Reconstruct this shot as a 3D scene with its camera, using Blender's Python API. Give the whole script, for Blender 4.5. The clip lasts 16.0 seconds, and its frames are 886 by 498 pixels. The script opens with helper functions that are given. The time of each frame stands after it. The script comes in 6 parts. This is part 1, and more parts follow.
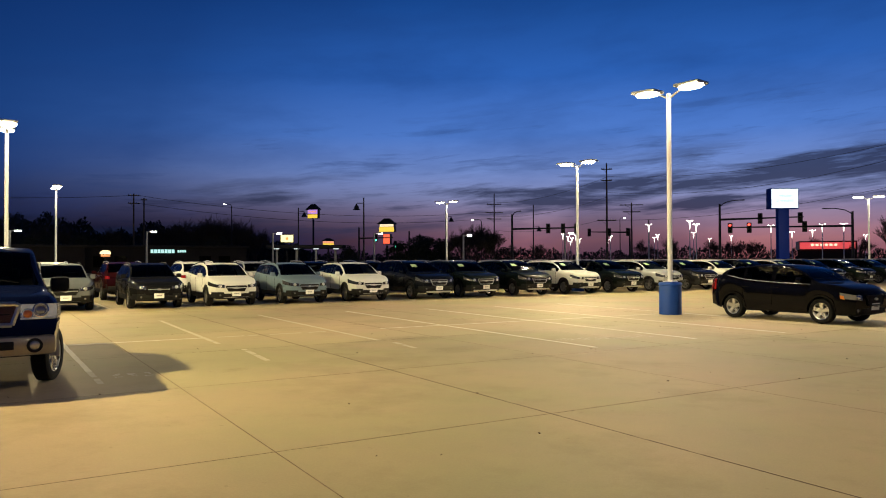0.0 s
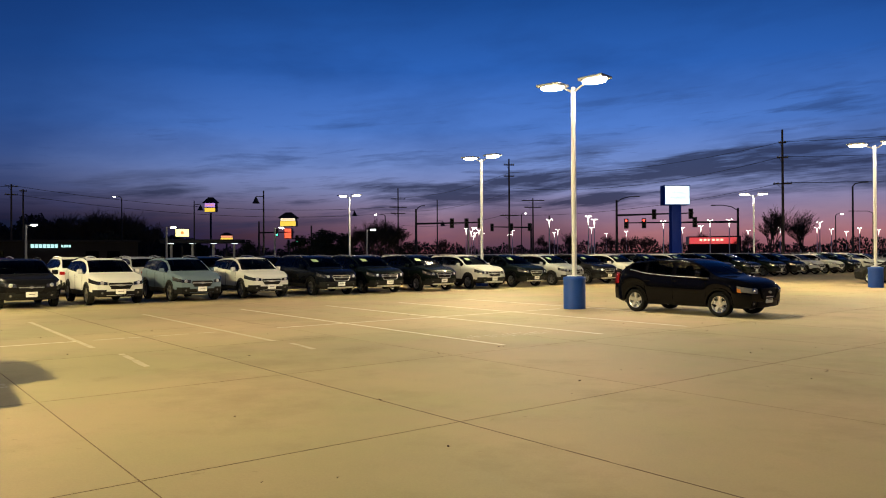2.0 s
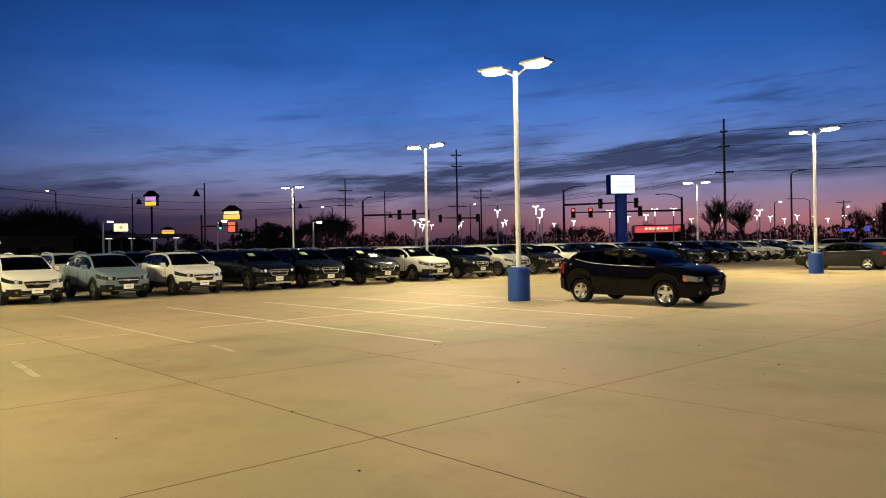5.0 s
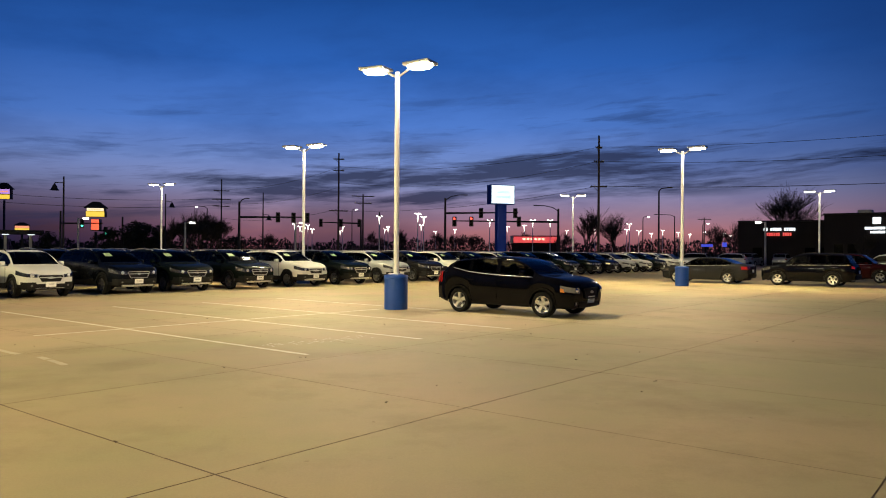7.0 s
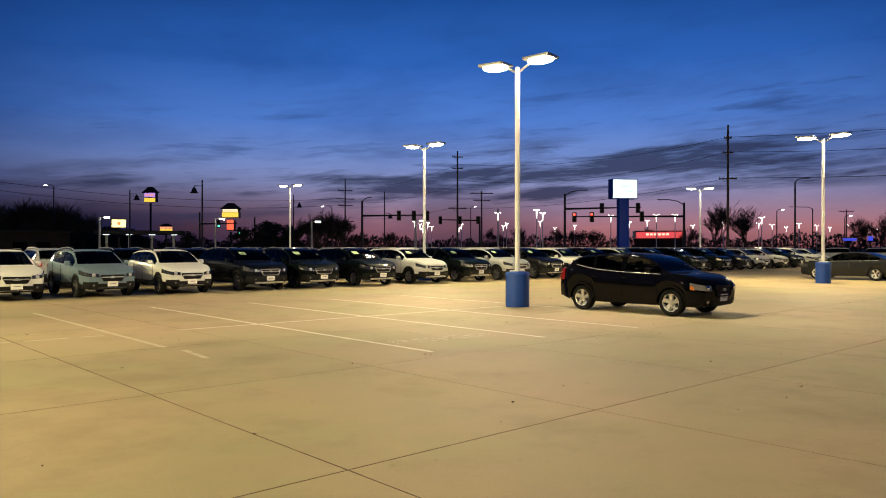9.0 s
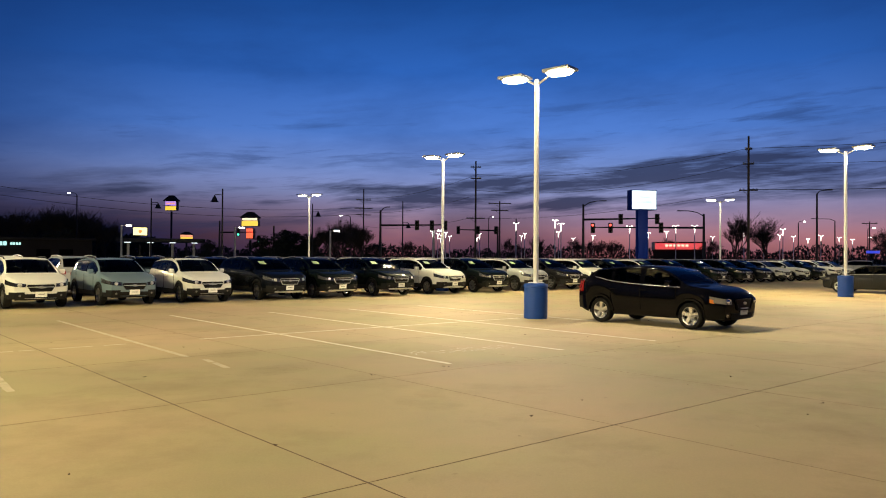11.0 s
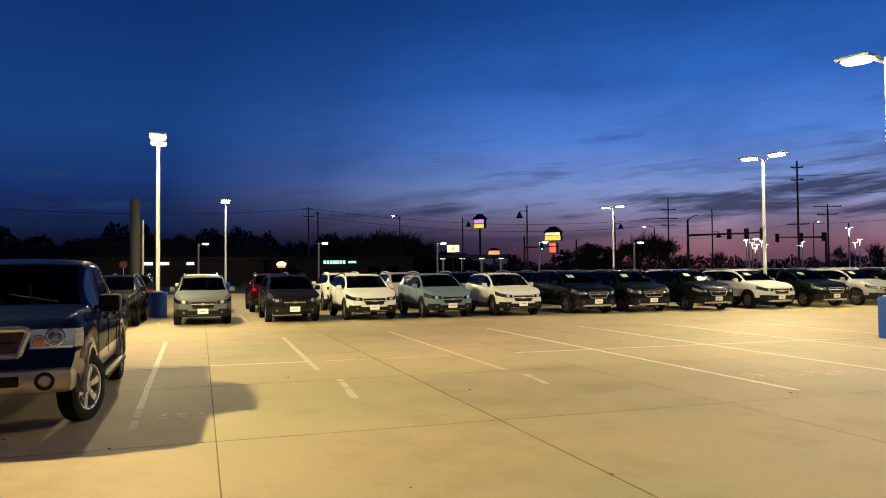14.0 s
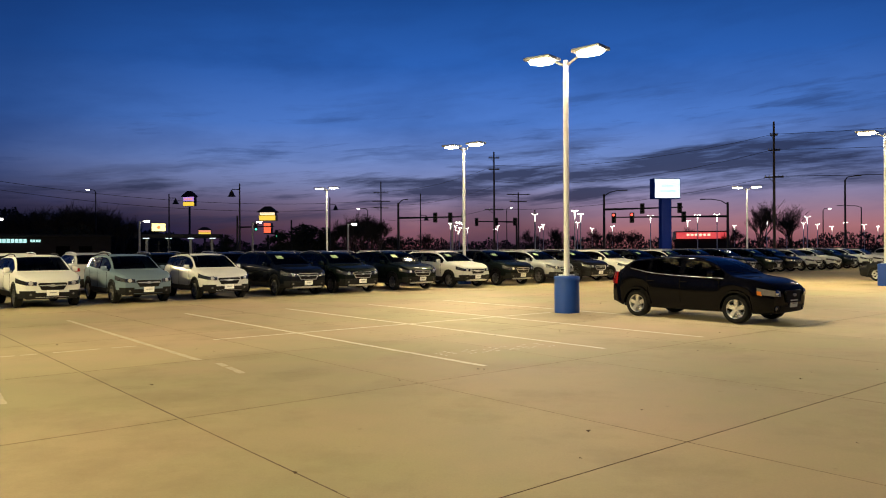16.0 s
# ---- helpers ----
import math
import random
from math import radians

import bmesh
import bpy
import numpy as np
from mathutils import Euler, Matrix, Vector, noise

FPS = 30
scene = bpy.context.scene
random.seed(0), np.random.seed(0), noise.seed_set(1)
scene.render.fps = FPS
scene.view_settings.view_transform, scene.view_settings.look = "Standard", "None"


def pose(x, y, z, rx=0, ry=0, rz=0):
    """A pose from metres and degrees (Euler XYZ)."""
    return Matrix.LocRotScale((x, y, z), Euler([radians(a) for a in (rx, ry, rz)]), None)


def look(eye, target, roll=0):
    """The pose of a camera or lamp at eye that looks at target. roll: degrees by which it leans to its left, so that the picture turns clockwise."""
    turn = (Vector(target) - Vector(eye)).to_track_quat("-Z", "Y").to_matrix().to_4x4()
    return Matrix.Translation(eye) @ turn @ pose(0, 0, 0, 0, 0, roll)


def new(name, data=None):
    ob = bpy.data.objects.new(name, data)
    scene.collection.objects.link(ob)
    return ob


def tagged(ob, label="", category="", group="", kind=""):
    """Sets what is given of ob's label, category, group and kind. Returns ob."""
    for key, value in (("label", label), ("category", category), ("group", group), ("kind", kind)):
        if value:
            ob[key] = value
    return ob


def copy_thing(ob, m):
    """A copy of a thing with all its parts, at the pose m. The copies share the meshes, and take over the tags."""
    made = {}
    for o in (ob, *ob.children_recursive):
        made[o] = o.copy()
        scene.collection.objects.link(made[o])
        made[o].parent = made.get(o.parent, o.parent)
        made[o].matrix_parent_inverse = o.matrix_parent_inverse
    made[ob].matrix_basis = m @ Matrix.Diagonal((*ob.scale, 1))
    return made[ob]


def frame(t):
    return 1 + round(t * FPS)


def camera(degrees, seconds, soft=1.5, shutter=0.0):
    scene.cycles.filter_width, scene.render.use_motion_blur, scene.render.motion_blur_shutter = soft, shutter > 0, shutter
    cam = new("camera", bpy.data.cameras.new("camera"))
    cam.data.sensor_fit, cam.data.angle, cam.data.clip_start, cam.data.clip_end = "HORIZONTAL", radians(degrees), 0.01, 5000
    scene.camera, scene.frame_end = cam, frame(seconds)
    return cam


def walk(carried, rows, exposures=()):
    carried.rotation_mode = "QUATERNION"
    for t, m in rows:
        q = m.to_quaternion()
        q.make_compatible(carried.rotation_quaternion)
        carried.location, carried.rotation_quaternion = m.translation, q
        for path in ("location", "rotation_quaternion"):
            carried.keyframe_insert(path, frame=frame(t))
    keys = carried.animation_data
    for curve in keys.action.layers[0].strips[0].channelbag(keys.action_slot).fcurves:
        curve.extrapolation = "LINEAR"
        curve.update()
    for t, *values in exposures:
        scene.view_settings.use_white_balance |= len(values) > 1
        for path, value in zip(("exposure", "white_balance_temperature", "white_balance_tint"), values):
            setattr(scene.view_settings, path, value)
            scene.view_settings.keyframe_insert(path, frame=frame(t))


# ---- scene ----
cam = camera(61.5, 16.0, soft=1.0, shutter=0.15)
PATH = [
    (0, (0.431, -2.085, 1.653), (-0.142, -0.169, 1.684), -0.2),
    (0.5, (0.476, -1.769, 1.626), (-0.065, 0.157, 1.642), -0.4),
    (1, (0.45, -1.636, 1.639), (-0.057, 0.299, 1.627), -0.7),
    (1.5, (0.367, -1.518, 1.669), (-0.023, 0.443, 1.687), -0.3),
    (2, (0.263, -1.346, 1.65), (-0.059, 0.628, 1.666), -0.3),
    (2.5, (0.352, -1.129, 1.651), (0.05, 0.848, 1.651), -0.1),
    (3, (0.364, -0.937, 1.649), (0.069, 1.041, 1.644), 0.1),
    (3.2, (0.345, -0.883, 1.648), (0.048, 1.095, 1.644), 0.2),
    (5.3, (0.435, -0.266, 1.646), (0.281, 1.728, 1.637), -1.0),
    (5.5, (0.438, -0.174, 1.649), (0.314, 1.822, 1.643), -0.7),
    (6, (0.381, 0.052, 1.651), (0.352, 2.052, 1.668), 0.4),
    (6.5, (0.397, 0.289, 1.643), (0.495, 2.287, 1.668), 0.5),
    (7, (0.534, 0.428, 1.638), (0.661, 2.424, 1.645), 0.4),
    (7.5, (0.535, 0.525, 1.637), (0.625, 2.523, 1.607), -0.1),
    (8, (0.494, 0.56, 1.639), (0.485, 2.559, 1.591), -0.3),
    (8.5, (0.482, 0.538, 1.652), (0.375, 2.535, 1.635), -0.2),
    (9, (0.458, 0.533, 1.648), (0.268, 2.524, 1.645), 0.0),
    (9.2, (0.464, 0.562, 1.637), (0.25, 2.551, 1.636), -0.1),
    (11.3, (0.433, 0.452, 1.699), (0.185, 2.437, 1.725), 0.6),
    (11.5, (0.425, 0.446, 1.701), (0.151, 2.427, 1.73), 0.4),
    (12, (0.382, 0.466, 1.701), (0.033, 2.435, 1.739), 0.3),
    (12.5, (0.288, 0.482, 1.684), (-0.162, 2.431, 1.721), 0.5),
    (13, (0.175, 0.559, 1.655), (-0.518, 2.435, 1.676), -0.4),
    (13.5, (0.093, 0.768, 1.661), (-0.855, 2.529, 1.699), -1.3),
    (14, (0.037, 0.901, 1.681), (-0.953, 2.638, 1.74), -0.5),
    (14.5, (-0.03, 1.073, 1.68), (-0.847, 2.899, 1.716), 0.1),
    (15, (-0.071, 1.222, 1.673), (-0.623, 3.145, 1.674), -0.0),
    (15.5, (0.023, 1.369, 1.692), (-0.37, 3.33, 1.686), -0.2),
    (16, (0.099, 1.469, 1.691), (-0.184, 3.449, 1.693), -0.3),
]
walk(cam, [(t, look(eye, target, roll)) for t, eye, target, roll in PATH],
     exposures=[(0, 0.0), (3, 0.0), (7, 0.0), (9, 0.05), (12, 0.08), (13, 0.06), (13.5, 0.17), (14.5, 0.15), (15.5, 0.03), (16, -0.03)])

# ---------------------------------------------------------------- light
LAMP_COLOUR = (1.0, 0.82, 0.42)
LAMP_WATTS = 2750.0


def srgb(r, g, b):
    return tuple(((c / 255 + 0.055) / 1.055) ** 2.4 if c > 10 else c / 255 / 12.92 for c in (r, g, b)) + (1.0,)


class Nodes:
    """Short way to write node trees."""

    def __init__(self, tree):
        self.tree = tree

    def add(self, kind, **inputs):
        node = self.tree.nodes.new(kind)
        for key, value in inputs.items():
            self.put(node, key, value)
        return node

    def put(self, node, key, value):
        socket = node.inputs[int(key[1:])] if key[0] == "i" and key[1:].isdigit() else node.inputs[key.replace("_", " ")]
        if isinstance(value, bpy.types.NodeSocket):
            self.tree.links.new(value, socket)
        else:
            socket.default_value = value

    def maths(self, op, a, b=0.0, clamp=False):
        node = self.add("ShaderNodeMath", i0=a, i1=b)
        node.operation, node.use_clamp = op, clamp
        return node.outputs[0]

    def ramp(self, fac, stops):
        node = self.add("ShaderNodeValToRGB", i0=fac)
        els = node.color_ramp.elements
        while len(els) < len(stops):
            els.new(0.5)
        for el, (at, colour) in zip(els, stops):
            el.position = at
            el.color = colour if len(colour) == 4 else (*colour, 1)
        return node.outputs[0]

    def mix(self, fac, a, b, blend="MIX"):
        node = self.tree.nodes.new("ShaderNodeMix")
        node.data_type, node.blend_type = "RGBA", blend
        for n, v in ((0, fac), (6, a), (7, b)):
            if isinstance(v, bpy.types.NodeSocket):
                self.tree.links.new(v, node.inputs[n])
            else:
                node.inputs[n].default_value = v if n == 0 or len(v) == 4 else (*v, 1)
        return node.outputs[2]

    def noise(self, vector, scale, detail=4.0, rough=0.55):
        return self.add("ShaderNodeTexNoise", Vector=vector, Scale=scale, Detail=detail, Roughness=rough).outputs[0]

    def stretch(self, vector, scale):
        node = self.add("ShaderNodeMapping", Vector=vector, Scale=scale)
        return node.outputs[0]


# dusk sky: blue overhead, afterglow towards the west, long thin clouds
world = bpy.data.worlds.new("dusk")
scene.world = world
world.use_nodes = True
world.node_tree.nodes.clear()
w = Nodes(world.node_tree)
way = w.add("ShaderNodeTexCoord").outputs["Generated"]
xyz = w.add("ShaderNodeSeparateXYZ", i0=way)
wx, wy, wz = xyz.outputs
west = w.maths("ADD", w.maths("MULTIPLY", wx, 0.19), w.maths("MULTIPLY", wy, 0.98))
bright = w.maths("ADD", w.maths("MULTIPLY", wx, -0.03), w.maths("MULTIPLY", wy, 0.999))
glow_side = w.ramp(bright, [(0.66, (0, 0, 0)), (0.79, (0.25, 0.25, 0.25)), (0.90, (0.8, 0.8, 0.8)), (0.975, (1, 1, 1))])
sunset = w.ramp(wz, [(0.0, srgb(132, 78, 80)), (0.026, srgb(170, 112, 118)), (0.055, srgb(152, 128, 154)), (0.085, srgb(134, 142, 188)),
                     (0.12, srgb(112, 138, 200)), (0.165, srgb(80, 124, 204)), (0.24, srgb(46, 99, 184)), (0.33, srgb(25, 74, 148)), (0.6, srgb(6, 24, 62))])
away = w.ramp(wz, [(0.0, srgb(4, 5, 11)), (0.04, srgb(5, 9, 22)), (0.075, srgb(12, 25, 60)), (0.12, srgb(23, 51, 106)), (0.18, srgb(24, 61, 122)),
                   (0.33, srgb(12, 46, 104)), (0.6, srgb(5, 20, 54))])
near_ground = w.ramp(wz, [(0.03, (1, 1, 1)), (0.10, (0, 0, 0))])
glow_low = w.ramp(west, [(0.74, (0, 0, 0)), (0.86, (0.5, 0.5, 0.5)), (0.94, (1, 1, 1))])
clear = w.mix(w.mix(near_ground, glow_side, glow_low), away, sunset)
afterglow = w.ramp(west, [(0.82, (1, 1, 1)), (0.91, (0.5, 0.5, 0.5)), (0.975, (0, 0, 0))])
dusky = w.maths("MULTIPLY", w.maths("MULTIPLY", afterglow, 0.7), w.ramp(wz, [(0.0, (0.88, 0.88, 0.88)), (0.035, (0.76, 0.76, 0.76)), (0.08, (0.25, 0.25, 0.25)), (0.11, (0, 0, 0))]))
clear = w.mix(dusky, clear, w.ramp(wz, [(0.0, srgb(9, 11, 24)), (0.04, srgb(18, 24, 52)), (0.08, srgb(44, 56, 100))]))


def grey(v):
    return (v, v, v)


# cloud streaks lie in bearing and height and climb a little to the north
bearing = w.maths("ARCTAN2", wx, wy)
climb = w.maths("SUBTRACT", wz, w.maths("MULTIPLY", bearing, 0.06))
warp = w.add("ShaderNodeTexNoise", Vector=way, Scale=5.0, Detail=4.0).outputs[0]
climb = w.maths("ADD", climb, w.maths("MULTIPLY", w.maths("SUBTRACT", warp, 0.5), 0.022))
streaks = w.noise(w.add("ShaderNodeCombineXYZ", i0=w.maths("MULTIPLY", bearing, 3.4), i1=w.maths("MULTIPLY", climb, 34.0), i2=2.7).outputs[0], 1.35, 9.0, 0.62)
wisps = w.noise(w.add("ShaderNodeCombineXYZ", i0=w.maths("MULTIPLY", bearing, 5.5), i1=w.maths("MULTIPLY", climb, 48.0), i2=8.1).outputs[0], 1.3, 7.0, 0.6)
veil = w.noise(w.add("ShaderNodeCombineXYZ", i0=w.maths("MULTIPLY", bearing, 2.4), i1=w.maths("MULTIPLY", climb, 9.0), i2=4.4).outputs[0], 1.6, 6.0, 0.6)
belt_band = w.ramp(climb, [(0.045, grey(0)), (0.072, grey(0.85)), (0.094, grey(1)), (0.122, grey(0.55)), (0.15, grey(0))])
side_band = w.ramp(w.maths("MULTIPLY", w.maths("ADD", bearing, 0.7), 0.714), [(0.0, grey(0.55)), (0.3, grey(0.42)), (0.45, grey(0.7)), (0.53, grey(0.95)), (0.72, grey(0.9)), (0.85, grey(0.45))])
bank = w.maths("MULTIPLY", belt_band, side_band)
cover = w.ramp(w.maths("ADD", streaks, w.maths("MULTIPLY", bank, 0.18)), [(0.53, grey(0)), (0.68, grey(1))])
cover = w.maths("MULTIPLY", cover, w.ramp(bank, [(0.0, grey(0)), (0.4, grey(1))]))
high = w.ramp(climb, [(0.115, grey(0)), (0.15, grey(1)), (0.18, grey(0.7)), (0.23, grey(0))])
thin = w.maths("MULTIPLY", w.ramp(wisps, [(0.55, grey(0)), (0.70, grey(1))]), high)
clouded = w.mix(w.maths("MULTIPLY", w.ramp(veil, [(0.44, grey(0)), (0.70, grey(1))]), 0.34), clear, srgb(24, 56, 116))
clouded = w.mix(w.maths("MULTIPLY", thin, 0.55), clouded, srgb(38, 58, 104))
clouded = w.mix(w.maths("MULTIPLY", cover, 0.86), clouded, w.mix(glow_side, srgb(12, 20, 44), srgb(42, 48, 76)))
# a dark low cloud stands over the crossing
stand_off = w.maths("ABSOLUTE", w.maths("ADD", w.maths("ADD", bearing, 0.045), w.maths("MULTIPLY", w.maths("SUBTRACT", warp, 0.5), 0.2)))
smoke = w.maths("MULTIPLY", w.ramp(stand_off, [(0.0, grey(0.75)), (0.06, grey(0.6)), (0.13, grey(0))]), w.ramp(wz, [(0.0, grey(1)), (0.05, grey(0.8)), (0.085, grey(0))]))
clouded = w.mix(smoke, clouded, srgb(58, 48, 70))
back = w.add("ShaderNodeBackground", Color=clouded, Strength=1.0)
w.tree.links.new(back.outputs[0], w.add("ShaderNodeOutputWorld").inputs[0])


# ---------------------------------------------------------------- materials
def material(name):
    m = bpy.data.materials.new(name)
    m.use_nodes = True
    m.node_tree.nodes.clear()
    n = Nodes(m.node_tree)
    shader = n.add("ShaderNodeBsdfPrincipled")
    m.node_tree.links.new(shader.outputs[0], n.add("ShaderNodeOutputMaterial").inputs[0])
    return m, n, shader


def surface(name, colour, rough=0.5, metal=0.0, vary=0.25, scale=3.0, fine=60.0, bump=0.1, coat=0.0, dirt=None, spec=0.5):
    """A painted or bare surface with soft patches, fine grain and a little relief."""
    m, n, p = material(name)
    at = n.add("ShaderNodeTexCoord").outputs["Object"]
    patch, grain = n.noise(at, scale, 5.0), n.noise(at, fine, 3.0)
    value = n.maths("ADD", n.maths("MULTIPLY", patch, vary), n.maths("MULTIPLY", grain, vary * 0.6))
    value = n.maths("ADD", value, 1.0 - vary * 0.8)
    tint = n.mix(1.0, colour, n.add("ShaderNodeCombineColor", i0=value, i1=value, i2=value).outputs[0], "MULTIPLY")
    if dirt:
        tint = n.mix(n.ramp(n.noise(at, scale * 0.7, 6.0, 0.7), [(0.5, (0, 0, 0)), (0.75, (0.6, 0.6, 0.6))]), tint, dirt)
    n.put(p, "Base_Color", tint)
    n.put(p, "Metallic", metal)
    n.put(p, "Specular_IOR_Level", spec)
    n.put(p, "Roughness", n.maths("ADD", n.maths("MULTIPLY", patch, 0.3 * rough), rough * 0.85, True))
    if coat:
        n.put(p, "Coat_Weight", coat)
        n.put(p, "Coat_Roughness", 0.04)
    if bump:
        b = n.add("ShaderNodeBump", Height=grain, Strength=bump, Distance=0.01)
        n.put(p, "Normal", b.outputs[0])
    return m


def paint(name, colour, metal=0.3, rough=0.4):
    """Car paint: the colour under a clear, slightly dusty coat."""
    m, n, p = material(name)
    at = n.add("ShaderNodeTexCoord").outputs["Object"]
    dust = n.noise(at, 2.0, 6.0, 0.7)
    v = n.maths("ADD", n.maths("MULTIPLY", dust, 0.2), 0.9)
    n.put(p, "Base_Color", n.mix(1.0, colour, n.add("ShaderNodeCombineColor", i0=v, i1=v, i2=v).outputs[0], "MULTIPLY"))
    n.put(p, "Metallic", metal * 0.5)
    n.put(p, "Roughness", rough)
    n.put(p, "Specular_IOR_Level", 0.0)
    slant = n.add("ShaderNodeLayerWeight", Blend=0.5).outputs["Facing"]
    n.put(p, "Coat_Weight", n.ramp(slant, [(0.3, (0.8, 0.8, 0.8)), (0.75, (0.4, 0.4, 0.4)), (1.0, (0.2, 0.2, 0.2))]))
    n.put(p, "Coat_IOR", 1.30)
    n.put(p, "Coat_Roughness", n.maths("ADD", n.maths("MULTIPLY", dust, 0.07), 0.025))
    return m


def glowing(name, colour, strength, base=(0.8, 0.8, 0.8)):
    m, n, p = material(name)
    n.put(p, "Base_Color", (*base, 1))
    n.put(p, "Emission_Color", (*colour, 1))
    n.put(p, "Emission_Strength", strength)
    return m


def clear_glass(name, tint, rough=0.02):
    m, n, p = material(name)
    n.put(p, "Base_Color", (*tint, 1))
    n.put(p, "Roughness", rough)
    n.put(p, "Transmission_Weight", 1.0)
    n.put(p, "IOR", 1.17)
    return m


def concrete(name, colour):
    m, n, p = material(name)
    at = n.add("ShaderNodeNewGeometry").outputs["Position"]
    wide, patch, grain = n.noise(at, 0.09, 4.0), n.noise(at, 0.7, 6.0, 0.65), n.noise(at, 45.0, 4.0, 0.7)
    slab = n.add("ShaderNodeObjectInfo").outputs["Random"]
    v = n.maths("ADD", n.maths("MULTIPLY", wide, 0.35), n.maths("MULTIPLY", patch, 0.3))
    v = n.maths("ADD", v, n.maths("MULTIPLY", grain, 0.25))
    v = n.maths("ADD", v, n.maths("MULTIPLY", slab, 0.05))
    v = n.maths("ADD", v, 0.55)
    hue = n.ramp(n.noise(at, 0.16, 5.0, 0.6), [(0.40, (0.90, 0.98, 0.92)), (0.62, (1.06, 0.98, 1.06))])
    colour_at = n.mix(1.0, colour, hue, "MULTIPLY")
    c = n.mix(1.0, colour_at, n.add("ShaderNodeCombineColor", i0=v, i1=v, i2=v).outputs[0], "MULTIPLY")
    stain = n.ramp(n.noise(at, 0.38, 8.0, 0.72), [(0.50, (0, 0, 0)), (0.70, (0.5, 0.5, 0.5))])
    c = n.mix(stain, c, (colour[0] * 0.6, colour[1] * 0.56, colour[2] * 0.5))
    spots = n.ramp(n.noise(at, 5.0, 3.0, 0.6), [(0.70, (0, 0, 0)), (0.76, (0.55, 0.55, 0.55))])
    c = n.mix(spots, c, (colour[0] * 0.5, colour[1] * 0.47, colour[2] * 0.42))
    n.put(p, "Base_Color", c)
    n.put(p, "Roughness", n.maths("ADD", n.maths("MULTIPLY", patch, 0.25), 0.62))
    b = n.add("ShaderNodeBump", Height=grain, Strength=0.35, Distance=0.004)
    n.put(p, "Normal", b.outputs[0])
    return m


CONCRETE = concrete("concrete", (0.44, 0.345, 0.19))
JOINT = surface("joint_filler", (0.20, 0.14, 0.075), 0.9, vary=0.4)
LINE = surface("worn_line_paint", (0.74, 0.68, 0.52), 0.7, vary=0.4, scale=3.0, fine=40.0, dirt=(0.42, 0.35, 0.23))
FADED = surface("faded_line_paint", (0.60, 0.53, 0.37), 0.8, vary=0.5, scale=4.0, fine=30.0, dirt=(0.40, 0.33, 0.21))
POLE_WHITE = surface("pole_paint", (0.84, 0.84, 0.84), 0.45, vary=0.12, scale=2.0)
BASE_BLUE = surface("base_blue_paint", (0.006, 0.068, 0.40), 0.55, vary=0.3, scale=3.0, dirt=(0.015, 0.08, 0.33))
HEAD_GREY = surface("lamp_housing", (0.55, 0.54, 0.52), 0.4, 0.5)
LED = glowing("led_panel", (1.0, 0.92, 0.74), 48.0)
GLASS = clear_glass("tinted_glass", (0.05, 0.056, 0.054), 0.06)
BLACK_PLASTIC = surface("black_plastic", (0.004, 0.004, 0.0045), 0.6, vary=0.3, fine=120.0, spec=0.25)
RUBBER = surface("tyre_rubber", (0.005, 0.005, 0.005), 0.85, vary=0.4, scale=8.0, bump=0.3, spec=0.25)
ALLOY = surface("alloy_rim", (0.62, 0.61, 0.60), 0.28, 0.9, vary=0.15)
DARK_ALLOY = surface("dark_alloy_rim", (0.24, 0.24, 0.245), 0.3, 0.8, vary=0.15)
CHROME = surface("chrome", (0.75, 0.75, 0.76), 0.1, 1.0, vary=0.05, bump=0.0)
SILVER = surface("silver_trim", (0.55, 0.55, 0.55), 0.3, 0.8, vary=0.1)
RED_LENS = surface("red_lens", (0.26, 0.008, 0.007), 0.15, vary=0.2, coat=1.0)
AMBER_LENS = surface("amber_lens", (0.75, 0.22, 0.03), 0.15, vary=0.2, coat=1.0)
REFLECTOR = surface("lamp_reflector", (0.09, 0.09, 0.095), 0.18, 0.8, vary=0.8, scale=16.0, fine=60.0, bump=0.6, coat=1.0)
BRIGHT_LAMP = surface("bright_lamp_reflector", (0.42, 0.41, 0.38), 0.22, 0.7, vary=0.7, scale=7.0, fine=30.0, bump=0.4, coat=0.5)
TAN = surface("tan_lower_paint", (0.34, 0.29, 0.21), 0.35, 0.3, vary=0.2, coat=0.6, dirt=(0.20, 0.15, 0.09))
PLATE = surface("plate_white", (0.85, 0.85, 0.82), 0.5, vary=0.15)
ROUND_LAMP = surface("round_lamp_reflector", (0.34, 0.33, 0.31), 0.2, 0.7, vary=0.5, scale=4.0, fine=9.0, bump=0.08, coat=0.8)
GLOSS_BLACK = paint("gloss_black_trim", (0.002, 0.002, 0.002), 0.0)
SEAT = surface("seat_cloth", (0.05, 0.048, 0.046), 0.9, vary=0.3)


# ---------------------------------------------------------------- the lot's own directions
U = Vector((0.673, 0.740, 0.0)).normalized()   # along the rows of stalls
M = Vector((-0.740, 0.673, 0.0)).normalized()  # along the stall lines, away from the lane


def lot(s, d, z=0.0):
    return U * s + M * d + Vector((0, 0, z))


ROW = math.degrees(math.atan2(U.y, U.x))


def empty(name, m=Matrix.Identity(4)):
    ob = new(name)
    ob.matrix_basis = m
    return ob


